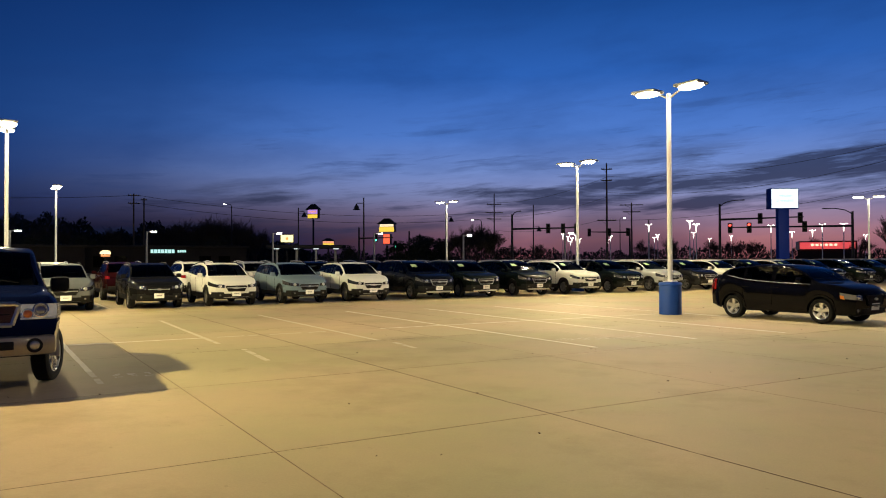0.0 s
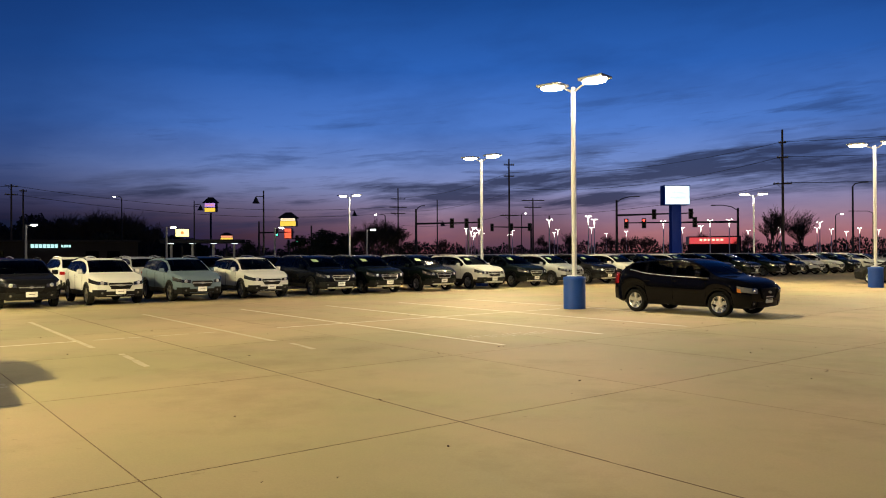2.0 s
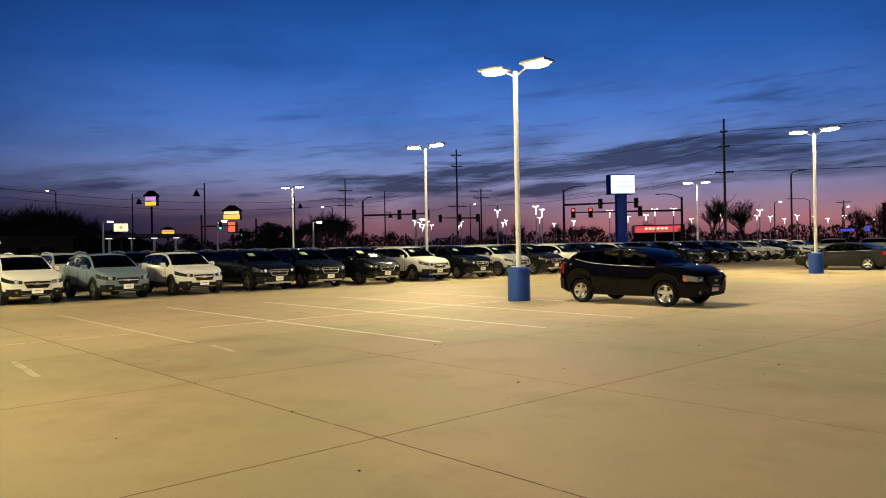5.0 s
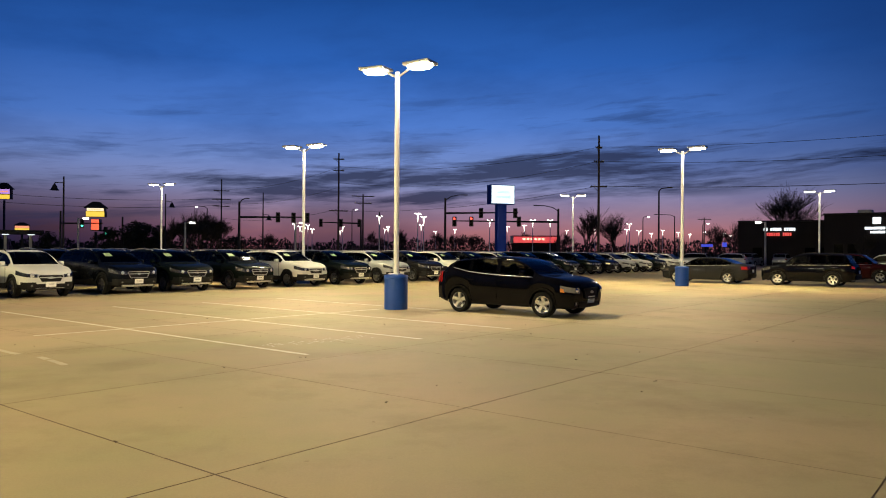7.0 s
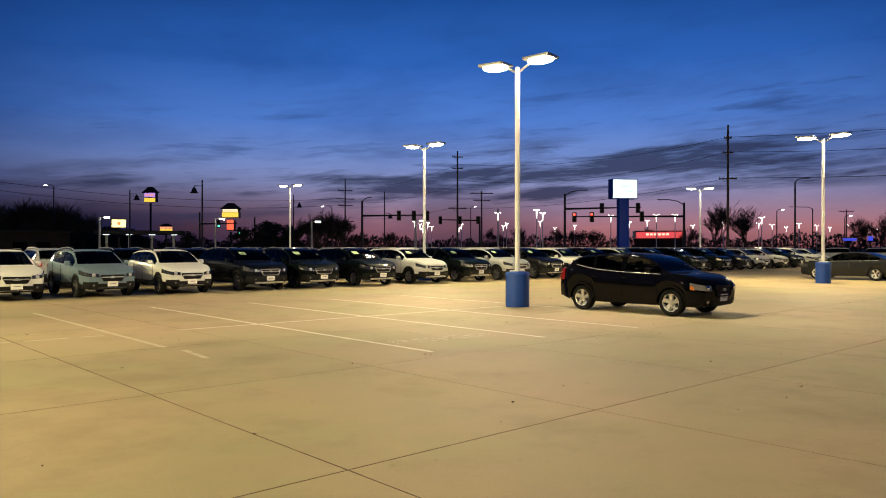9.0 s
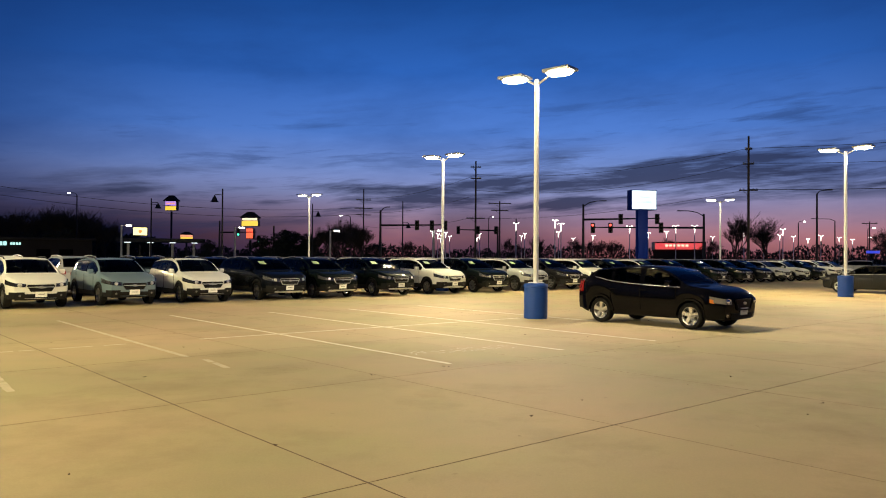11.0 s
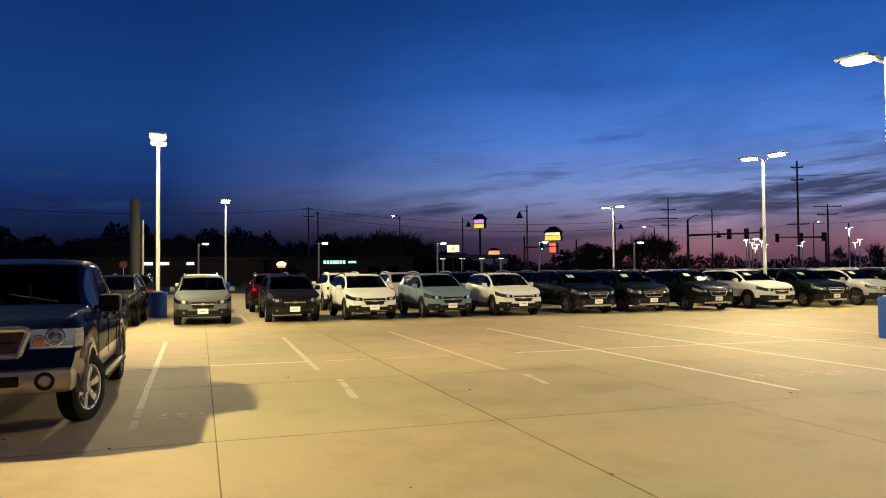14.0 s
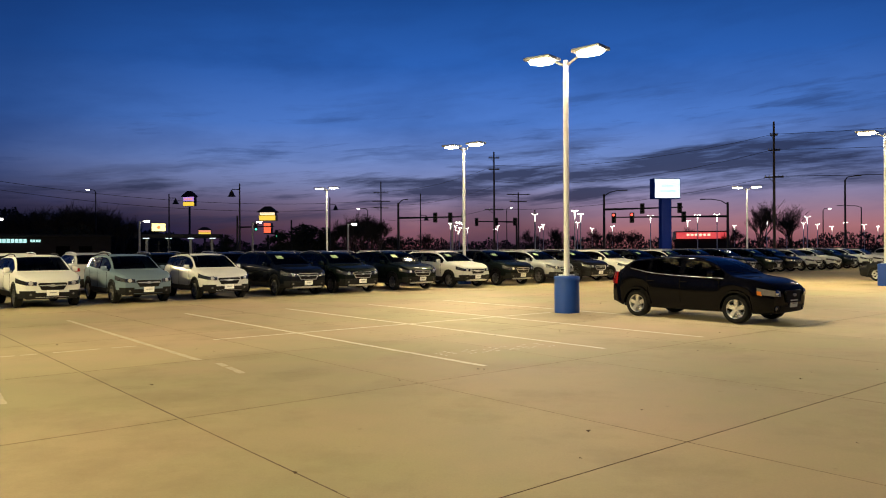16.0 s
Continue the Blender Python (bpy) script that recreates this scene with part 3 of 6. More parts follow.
    if h.get("mesh"):
        bm, lines = bmesh.new(), 22
        for k in range(1, lines):
            y = -gw0 + 2 * gw0 * k / lines
            box(bm, L / 2 + 0.014, L / 2 + 0.022, y - 0.004, y + 0.004, gz0 + 0.02, gz1 - 0.02)
        for k in range(1, 9):
            z = gz0 + (gz1 - gz0) * k / 9
            box(bm, L / 2 + 0.013, L / 2 + 0.021, -gw0 * 0.97, gw0 * 0.97, z - 0.004, z + 0.004)
        part("grille_mesh", bm, h["mesh"], grille, "fine dark red-brown mesh", smooth=0)
    if h.get("wing"):
        for side in (1, -1):
            y0, y1 = sorted((side * 0.05, side * gw1 * 0.92))
            zw = (gz0 + gz1) / 2 + h.get("emblem", 0.03)
            part("grille_wing", boxed(L / 2 + 0.016, L / 2 + 0.03, y0, y1, zw - 0.014, zw + 0.014, 0.005), SILVER, grille, "silver bar beside the emblem")
    if h.get("chin"):
        part("lower_bumper", boxed(L / 2 - 0.12, L / 2 + 0.010, -w0 * 0.985, w0 * 0.985, sill - 0.02, h["chin"], 0.02), BLACK_PLASTIC, thing, "black plastic lower bumper")
    bm = bmesh.new()
    for p, q in zip(ring, ring[1:] + ring[:1]):
        rod(bm, (L / 2 + 0.018, *p), (L / 2 + 0.018, *q), h.get("frame", 0.014), n=6)
    part("grille_frame", bm, h.get("frame_mat", SILVER), grille)
    for k in range(1, h.get("bars", 3)):
        z = gz0 + (gz1 - gz0) * k / h.get("bars", 3)
        part("grille_bar", boxed(L / 2 + 0.014, L / 2 + 0.024, -gw0 * 0.96, gw0 * 0.96, z - 0.008, z + 0.008), h.get("bar_mat", BLACK_PLASTIC), grille, smooth=0)
    part("emblem", lathe(bmesh.new(), [(0.06, 0), (0.055, 0.02), (0, 0.024)], 16, Matrix.Translation((L / 2 + 0.014, 0, (gz0 + gz1) / 2 + h.get("emblem", 0.03))) @ Matrix.Rotation(radians(90), 4, "Y") @ Matrix.Diagonal((0.6, 1.2, 1, 1))), SILVER, grille)
    lz0, lz1, lw = h["intake"]
    part("bumper_intake", boxed(nose - 0.03, nose + 0.012, -lw, lw, lz0, lz1, 0.01), BLACK_PLASTIC, thing)
    if h.get("skid"):
        part("skid_plate", boxed(L / 2 - 0.06, L / 2 + 0.02, -lw * 0.95, lw * 0.95, lz0 - 0.085, lz0 - 0.015, 0.015), body_mat if h["skid"] == "body" else h["skid"], thing, "" if h["skid"] == "body" else "silver skid plate")
    pz = h["plate"]
    plate = part("number_plate", boxed(nose + 0.012, nose + 0.026, -0.165, 0.165, pz - 0.085, pz + 0.085), PLATE, thing, smooth=0)
    part("plate_bar", boxed(nose + 0.026, nose + 0.029, -0.09, 0.09, pz - 0.006, pz + 0.014), DARK_ALLOY, plate, smooth=0)
    if g.get("steps"):
        for side in (1, -1):
            y0, y1 = sorted((side * (W / 2 - 0.12), side * (W / 2 + 0.10)))
            part("running_board", boxed(L / 2 - axles[1] + arch + 0.1, L / 2 - axles[0] - arch - 0.1, y0, y1, sill - 0.08, sill - 0.02, 0.02), BLACK_PLASTIC, thing)
        x0, x1 = L / 2 - bed[1], L / 2 - bed[0]
        part("bed_floor", boxed(x0, x1, -W * 0.42, W * 0.42, 0.72, 0.76), BLACK_PLASTIC, thing, smooth=0)
        part("tailgate", boxed(-L / 2 - 0.01, -L / 2 + 0.06, -W * 0.40, W * 0.40, 0.74, 1.27, 0.02), body_mat, thing)
        for side in (1, -1):
            y0, y1 = sorted((side * W * 0.42, side * W * 0.44))
            part("bed_side", boxed(x0, x1, y0, y1, 0.74, 1.24), body_mat, thing, smooth=0)
    k = g["rear"]
    part("number_plate", boxed(-L / 2 - 0.02, -L / 2 - 0.005, -0.152, 0.152, k["plate"] - 0.076, k["plate"] + 0.076), PLATE, thing, smooth=0)
    part("rear_bumper", boxed(-L / 2 - 0.03, -L / 2 + 0.1, -half(L) * 0.96, half(L) * 0.96, sill + 0.1, sill + 0.32, 0.03), g.get("bumper_mat", BLACK_PLASTIC), thing)
    if h.get("sticker"):
        x = cowl + (roof0 - cowl) * 0.55
        z = smooth_line(top, x)
        slope = math.atan2(smooth_line(top, x + 0.1) - z, 0.1)
        pm = Matrix.Translation((L / 2 - x, -W * 0.17, z + 0.006)) @ Matrix.Rotation(slope, 4, "Y")
        part("price_sticker", boxed(-0.13, 0.13, -0.14, 0.14, 0.0, 0.004, m=pm), STICKER, thing, "pale green windscreen sticker", smooth=0)
    if h.get("wipers"):
        for y0, y1 in ((0.55, 0.02), (-0.05, -0.58)):
            xa = cowl + 0.10
            pa = (L / 2 - xa, y0, smooth_line(top, xa) + 0.005)
            pb = (L / 2 - xa - 0.10, y1, smooth_line(top, xa + 0.10) - 0.008)
            part("wiper", rodded(pa, pb, 0.012, n=5), BLACK_PLASTIC, thing)
    # fine enough to bend
    for ob in thing.children_recursive:
        if ob.name.split(".")[0] in ("bumper_intake", "skid_plate", "lower_bumper", "grille_wing", "grille_mesh", "grille", "grille_frame", "grille_bar", "front_bumper", "rear_bumper", "number_plate", "plate_bar", "underbody"):
            bm = bmesh.new()
            bm.from_mesh(ob.data)
            for _ in range(3):
                long = [e for e in bm.edges if e.calc_length() > 0.16 and abs((e.verts[0].co - e.verts[1].co).y) > 0.08]
                if long:
                    bmesh.ops.subdivide_edges(bm, edges=long, cuts=1, use_grid_fill=True)
            bm.to_mesh(ob.data)
            bm.free()
    # round off the nose and the tail
    bow0, bow1 = h.get("bow", 0.13), g["rear"].get("bow", 0.08)
    for ob in thing.children_recursive:
        if ob.name.split(".")[0] in ("wheel", "tyre", "rim"):
            continue
        for v in ob.data.vertices:
            c = v.co
            f = max(0.0, min(1.0, (c.x - L / 2 + 0.6) / 0.6))
            b = max(0.0, min(1.0, (-c.x - L / 2 + 0.5) / 0.5))
            across, high = (c.y / (W / 2)) ** 2, ((c.z - 0.62) / 0.5) ** 2
            c.x += -f * (bow0 * across + bow0 * 0.8 * high) + b * (bow1 * across + bow1 * high)
    return thing


GRILLE_RED = surface("dark_red_brown_mesh", (0.05, 0.016, 0.012), 0.6, vary=0.4, scale=20.0)
STICKER = surface("pale_green_card", (0.30, 0.42, 0.24), 0.6, vary=0.2)
COMPACT = dict(clad_h=0.24, L=4.46, W=1.80, r=0.345, axles=(0.92, 3.585), arch=1.15, sill=0.30, cowl=1.10, roof0=1.98, roof1=3.72, tail0=4.30,
               top=[(0, 0.80), (0.06, 0.86), (0.16, 0.915), (0.32, 0.96), (0.6, 1.015), (1.10, 1.085), (1.55, 1.36), (1.98, 1.545), (2.5, 1.60), (3.2, 1.58), (3.72, 1.52), (4.30, 1.08), (4.46, 0.96)],
               belt=[(0, 0.77), (0.16, 0.86), (0.5, 0.95), (1.10, 1.02), (3.0, 1.10), (3.8, 1.17), (4.46, 1.02)], glass=(1.32, 4.0), pillars=((2.38, 2.50), (3.28, 3.36), (3.85, 4.0)),
               handles=(2.3, 3.2), seams=(1.42, 2.44, 3.36), cladding=True, rails=True, spokes=5, rim=DARK_ALLOY,
               front=dict(lamp=(0.685, 0.79), lamp_back=0.56, lamp_in=0.30, rake=0.13, fog=0.42, fog_in=0.14, grille=(0.555, 0.755, 0.29, 0.39), intake=(0.34, 0.475, 0.52), plate=0.46, pod=(0.31, 0.53), frame=0.010, frame_mat=BLACK_PLASTIC, pods=True, wing=True, chin=0.33, bulb_mat=SILVER, bars=3),
               rear=dict(lamp=(0.92, 1.05), lamp_back=0.16, lamp_in=0.10, plate=0.75))
WAGON = dict(COMPACT, L=4.86, W=1.87, axles=(0.95, 3.695), cowl=1.18, roof0=2.08, roof1=4.05, tail0=4.66,
             top=[(0, 0.865), (0.06, 0.92), (0.16, 0.97), (0.32, 1.01), (0.6, 1.06), (1.18, 1.135), (1.65, 1.415), (2.08, 1.59), (2.6, 1.645), (3.5, 1.63), (4.05, 1.57), (4.66, 1.14), (4.86, 1.0)],
             belt=[(0, 0.83), (0.16, 0.91), (0.5, 0.99), (1.18, 1.06), (3.4, 1.15), (4.1, 1.20), (4.86, 1.05)], glass=(1.42, 4.35), pillars=((2.5, 2.62), (3.45, 3.54), (4.2, 4.35)),
             handles=(2.42, 3.35), seams=(1.5, 2.56, 3.52), rail_mat=SILVER,
             front=dict(COMPACT["front"], lamp=(0.72, 0.835), lamp_in=0.32, grille=(0.61, 0.83, 0.32, 0.42), plate=0.48, skid=SILVER, intake=(0.37, 0.55, 0.64), chin=0.30, pod=(0.33, 0.57), fog=0.45, lamp_back=0.44, frame=0.013, frame_mat=SILVER, sticker=True))
# trim here draws the lamp highlight along the window sills as a silver strip
HATCH = dict(trim=True, L=4.41, W=1.80, r=0.325, axles=(0.90, 3.535), arch=1.17, sill=0.25, cowl=1.02, roof0=1.85, roof1=3.72, tail0=4.26,
             top=[(0, 0.77), (0.06, 0.85), (0.2, 0.92), (0.5, 0.99), (1.02, 1.06), (1.42, 1.30), (1.65, 1.405), (1.85, 1.465), (2.1, 1.505), (2.5, 1.525), (2.9, 1.51), (3.3, 1.465), (3.72, 1.39), (4.0, 1.23), (4.26, 1.06), (4.41, 0.88)],
             belt=[(0, 0.74), (0.2, 0.85), (0.5, 0.92), (1.02, 0.99), (2.2, 1.03), (3.2, 1.10), (3.8, 1.20), (4.1, 1.14), (4.41, 0.86)], glass=(1.2, 3.72), pillars=((2.22, 2.36), (3.14, 3.24)),
             handles=(2.2, 3.1), seams=(1.28, 2.3, 3.22), spokes=5, broad=1.4, rim=ALLOY, arch_mat=None, spoiler=True, round1=0.5, tail_in=0.16,
             front=dict(lamp=(0.625, 0.745), wipers=True, lamp_back=0.36, lamp_in=0.20, rake=0.07, fog=0.36, grille=(0.50, 0.74, 0.30, 0.38), intake=(0.27, 0.42, 0.5), plate=0.46, amber=True, bright=True, bars=2, frame=0.02, frame_mat=BLACK_PLASTIC),
             rear=dict(lamp=(0.80, 1.10), lamp_back=0.25, lamp_in=0.2, plate=0.75))
SEDAN = dict(trim=True, L=4.88, W=1.85, r=0.335, axles=(0.96, 3.79), arch=1.15, sill=0.22, cowl=1.3, roof0=2.15, roof1=3.30, tail0=4.28,
             top=[(0, 0.70), (0.15, 0.80), (0.6, 0.90), (1.3, 1.0), (1.75, 1.26), (2.15, 1.41), (2.7, 1.45), (3.30, 1.40), (4.28, 1.09), (4.75, 1.06), (4.88, 0.95)],
             belt=[(0, 0.68), (0.6, 0.84), (1.3, 0.93), (3.8, 1.01), (4.3, 1.05), (4.88, 0.92)], glass=(1.5, 3.95), pillars=((2.55, 2.66), (3.45, 3.52)),
             handles=(2.48, 3.38), seams=(1.55, 2.6, 3.55), spokes=5, rim=ALLOY,
             front=dict(lamp=(0.60, 0.74), lamp_back=0.5, lamp_in=0.3, rake=0.06, fog=0.36, grille=(0.42, 0.66, 0.4, 0.45), intake=(0.25, 0.36, 0.5), plate=0.48),
             rear=dict(lamp=(0.78, 0.95), lamp_back=0.35, lamp_in=0.35, plate=0.7))
SUV = dict(COMPACT, front=dict(COMPACT["front"], lamp=(0.73, 0.86), grille=(0.62, 0.84, 0.32, 0.42), plate=0.5, pods=False, fog=0.44), trim=True, L=4.6, W=1.81, H=1.7, sill=0.27, axles=(0.92, 3.54), cowl=1.15, roof0=1.9, roof1=4.05, tail0=4.5, cladding=False, rails=True, rim=ALLOY, rail_mat=BLACK_PLASTIC,
           top=[(0, 0.90), (0.12, 0.98), (0.5, 1.04), (1.15, 1.12), (1.55, 1.42), (1.9, 1.63), (2.5, 1.68), (3.4, 1.67), (4.05, 1.62), (4.5, 1.12), (4.6, 1.0)],
           belt=[(0, 0.87), (0.5, 0.98), (1.15, 1.05), (4.6, 1.10)], glass=(1.35, 4.4), pillars=((2.3, 2.42), (3.2, 3.3), (4.0, 4.15)), handles=(2.22, 3.1), seams=(1.4, 2.36, 3.3))
TRUCK = dict(L=5.70, W=2.0, r=0.385, axles=(0.98, 4.48), arch=1.20, sill=0.46, cowl=1.42, roof0=2.12, roof1=3.62, tail0=3.98,
             top=[(0, 1.11), (0.05, 1.165), (0.14, 1.205), (0.3, 1.235), (0.8, 1.265), (1.42, 1.295), (1.75, 1.58), (1.95, 1.74), (2.12, 1.83), (2.5, 1.89), (3.2, 1.88), (3.62, 1.83), (3.98, 1.32), (4.02, 1.30), (5.70, 1.30)],
             belt=[(0, 1.09), (0.3, 1.15), (1.42, 1.21), (3.9, 1.24), (5.7, 1.26)], glass=(1.6, 3.85), pillars=((2.5, 2.64), (3.5, 3.56)),
             handles=(2.45, 3.45), seams=(1.55, 2.56, 3.56, 4.0), spokes=6, rim=ALLOY, nose_in=0.05, round0=0.35, tail_in=0.02, mirror=1.5, mirror_mat=BLACK_PLASTIC, bed=(4.06, 5.6),
             steer=-20.0, cladding=True, clad_h=0.30, clad_mat=TAN, arch_mat=TAN, steps=True, under=[(0, 0.66), (0.3, 0.62), (0.55, 0.48), (5.1, 0.48), (5.7, 0.55)],
             front=dict(lamp=(0.925, 1.115), lamp_back=0.20, lamp_in=0.42, rake=0.0, fog=0.60, fog_in=0.26, fog_size=0.85, grille=(0.86, 1.125, 0.44, 0.52), intake=(0.555, 0.66, 0.46), plate=0.50, frame=0.032, frame_mat=SILVER, mesh=GRILLE_RED, bars=2, emblem=0.0, twin=True, ring=1.15, bulb=1.25, bulb_mat=ROUND_LAMP, lamp_mat=BRIGHT_LAMP, wipers=True,
                        bumper=(0.47, 0.72, 0.10, TAN), bow=0.07),
             rear=dict(lamp=(0.82, 1.16), lamp_back=0.1, lamp_in=0.12, plate=0.6, bow=0.0))
for one in (COMPACT, WAGON, HATCH, SEDAN, SUV, TRUCK):
    one.setdefault("H", 1.6)


# ---------------------------------------------------------------- ground and paving
def slab_mesh(x, y, thick, name):
    """A concrete slab with broken edges, its top at 0."""
    bm = bmesh.new()
    e = 0.002
    loops = []
    for inset, z in ((0, -thick), (0, -0.004), (e, 0.0)):
        loops.append([bm.verts.new((sx * (x / 2 - inset), sy * (y / 2 - inset), z)) for sx, sy in ((-1, -1), (1, -1), (1, 1), (-1, 1))])
    for a, b in zip(loops, loops[1:]):
        for k in range(4):
            bm.faces.new((a[k], a[(k + 1) % 4], b[(k + 1) % 4], b[k])).material_index = 1
    bm.faces.new(loops[-1])
    me = bpy.data.meshes.new(name)
    bm.to_mesh(me)
    bm.free()
    me.materials.append(CONCRETE)
    me.materials.append(JOINT)
    return me


GRASS = surface("dry_grass", (0.10, 0.09, 0.045), 0.9, vary=0.6, scale=0.5, fine=20.0)
bm = bmesh.new()
bmesh.ops.create_circle(bm, cap_ends=True, radius=2500, segments=64)
for v in bm.verts:
    v.co.z = -0.10
tagged(part("ground", bm, GRASS, smooth=0), "dry open ground reaching the horizon round the car lot", "ground", kind="structure")

S0, S1, D0, D1 = -60.0, 120.0, -40.0, 64.0
J_S, J_D, PITCH_S, PITCH_D = 0.84, 4.58, 3.05, 3.82
bm = bmesh.new()
vs = [bm.verts.new(lot(s, d, -0.005)) for s, d in ((S0, D0), (S1, D0), (S1, D1), (S0, D1))]
low = [bm.verts.new(v.co - Vector((0, 0, 0.08))) for v in vs]
bm.faces.new(vs)
for k in range(4):
    bm.faces.new((vs[k], low[k], low[(k + 1) % 4], vs[(k + 1) % 4]))
pavement = tagged(part("pavement", bm, JOINT, smooth=0), "tan concrete parking lot of large jointed slabs", "pavement", kind="structure")
near = slab_mesh(PITCH_S - 0.008, PITCH_D - 0.010, 0.05, "slab")
bm_far = bmesh.new()
for i in range(-20, 39):
    for j in range(-11, 15):
        c = lot(J_S + (i + 0.5) * PITCH_S, J_D + (j + 0.5) * PITCH_D, 0.0)
        turn = Matrix.Translation(c) @ Matrix.Rotation(radians(ROW), 4, "Z")
        if -5 <= i <= 13 and -4 <= j <= 5:
            ob = new("slab", near)
            ob.parent = pavement
            ob.matrix_basis = turn
        else:
            hx, hy = PITCH_S / 2 - 0.005, PITCH_D / 2 - 0.005
            bm_far.faces.new([bm_far.verts.new(turn @ Vector(p)) for p in ((-hx, -hy, 0), (hx, -hy, 0), (hx, hy, 0), (-hx, hy, 0))])
tagged(part("outer_slabs", bm_far, CONCRETE, pavement, smooth=0), kind="stuff")

# crumbling sealant in the joint that opened furthest
SEALANT = surface("old_joint_sealant", (0.15, 0.10, 0.055), 0.85, vary=0.5, scale=8.0)
bm, at = bmesh.new(), -6.0
while at < 20.0:
    run = random.uniform(0.25, 1.1)
    wide = random.uniform(0.003, 0.009)
    z = Vector((0, 0, 0.003))
    bm.faces.new([bm.verts.new(lot(J_S + PITCH_S + x, d) + z) for x, d in ((-wide, at), (wide, at), (wide * 0.8, at + run), (-wide * 0.8, at + run))])
    at += run + random.choice((0.0, 0.02, 0.15))
part("joint_sealant", bm, SEALANT, pavement, "dark crumbling joint sealant", smooth=0)


def stripe(s0, d0, s1, d1, width=0.10, wear=0.0):
    """A painted line, in strokes where it is worn through."""
    a, b = lot(s0, d0), lot(s1, d1)
    along, n = (b - a).normalized(), 0
    across = Vector((-along.y, along.x, 0)) * width / 2
    bm, at, length = bmesh.new(), 0.0, (b - a).length
    z = Vector((0, 0, 0.004))
    chips = random.Random(int(s0 * 100 + d0 * 10))

    def edge(x, k):
        return bm.verts.new(a + along * x + across * k * chips.uniform(0.72, 1.05) + z)

    while at < length:
        run = min(length - at, chips.uniform(0.25, 0.9) if wear else length)
        steps = max(1, round(run / (0.09 if wear else 0.16)))
        rim = [(edge(at + run * k / steps, -1), edge(at + run * k / steps, 1)) for k in range(steps + 1)]
        for (p0, q0), (p1, q1) in zip(rim, rim[1:]):
            bm.faces.new((p0, p1, q1, q0))
        at += run + (chips.uniform(0.05, 0.5) * wear if wear else 0)
    return tagged(part("parking_line", bm, FADED if wear else LINE, smooth=0), "worn white parking stall line on the concrete", "line", "stall lines", "structure")


for s, d0, d1, wear in ((2.60, 13.4, 20.2, 0.02), (2.64, 10.4, 12.2, 0.3), (5.58, 12.2, 20.9, 0.02), (5.56, 10.6, 11.7, 0.4), (8.5, 8.86, 20.9, 0), (11.3, 8.9, 20.5, 0),
                        (14.0, 8.7, 20.2, 0), (16.9, 9.4, 20.2, 0), (36.8, 9.5, 14, 0.5), (39.7, 9.5, 20, 0.5)):
    stripe(s, d0, s + 0.12, d1, 0.11, wear)
stripe(-0.03, 10.6, -0.12, 20.0, 0.095)
stripe(-0.01, 9.3, -0.03, 10.6, 0.085, 0.35)
for s0, s1, wear in ((-3.0, 2.6, 0), (2.9, 5.6, 0.6), (6.8, 16.0, 0)):
    stripe(s0, 14.72 - 0.022 * (s0 - 2), s1, 14.72 - 0.022 * (s1 - 2), 0.10, wear)
# worn lettering on the paving, no longer legible: broken bars
chip = random.Random(21)
for s0, d0, n, step, tall in ((8.75, 10.45, 10, 0.23, 0.40), (0.22, 10.1, 3, 0.2, 0.28)):
    bm = bmesh.new()
    for k in range(n):
        for x0, y0, x1, y1 in chip.sample(((0, 1, 0.6, 1), (0, 0.66, 0.6, 0.66), (0, 0.33, 0.6, 0.33), (0, 0, 0.6, 0)), 3):
            for q in range(3):
                if chip.random() < 0.25:
                    continue
                f0, f1 = q / 3, (q + 0.85) / 3
                p, r = [lot(s0 + (k + x0 + (x1 - x0) * f) * step, d0 - 0.16 * k * step + (y0 + (y1 - y0) * f - 1) * tall, 0.0045) for f in (f0, f1)]
                side = Vector((-(r - p).y, (r - p).x, 0)).normalized() * chip.uniform(0.012, 0.024)
                bm.faces.new([bm.verts.new(v) for v in (p - side, r - side, r + side, p + side)])
    tagged(part("painted_marks", bm, LINE, smooth=0), "faded painted marks on the concrete", "marking", kind="structure")
for k in range(-1, 8):
    stripe(-0.65 + 2.85 * k, 26.5, -0.65 + 2.85 * k, 31.5, 0.10, 0.2)


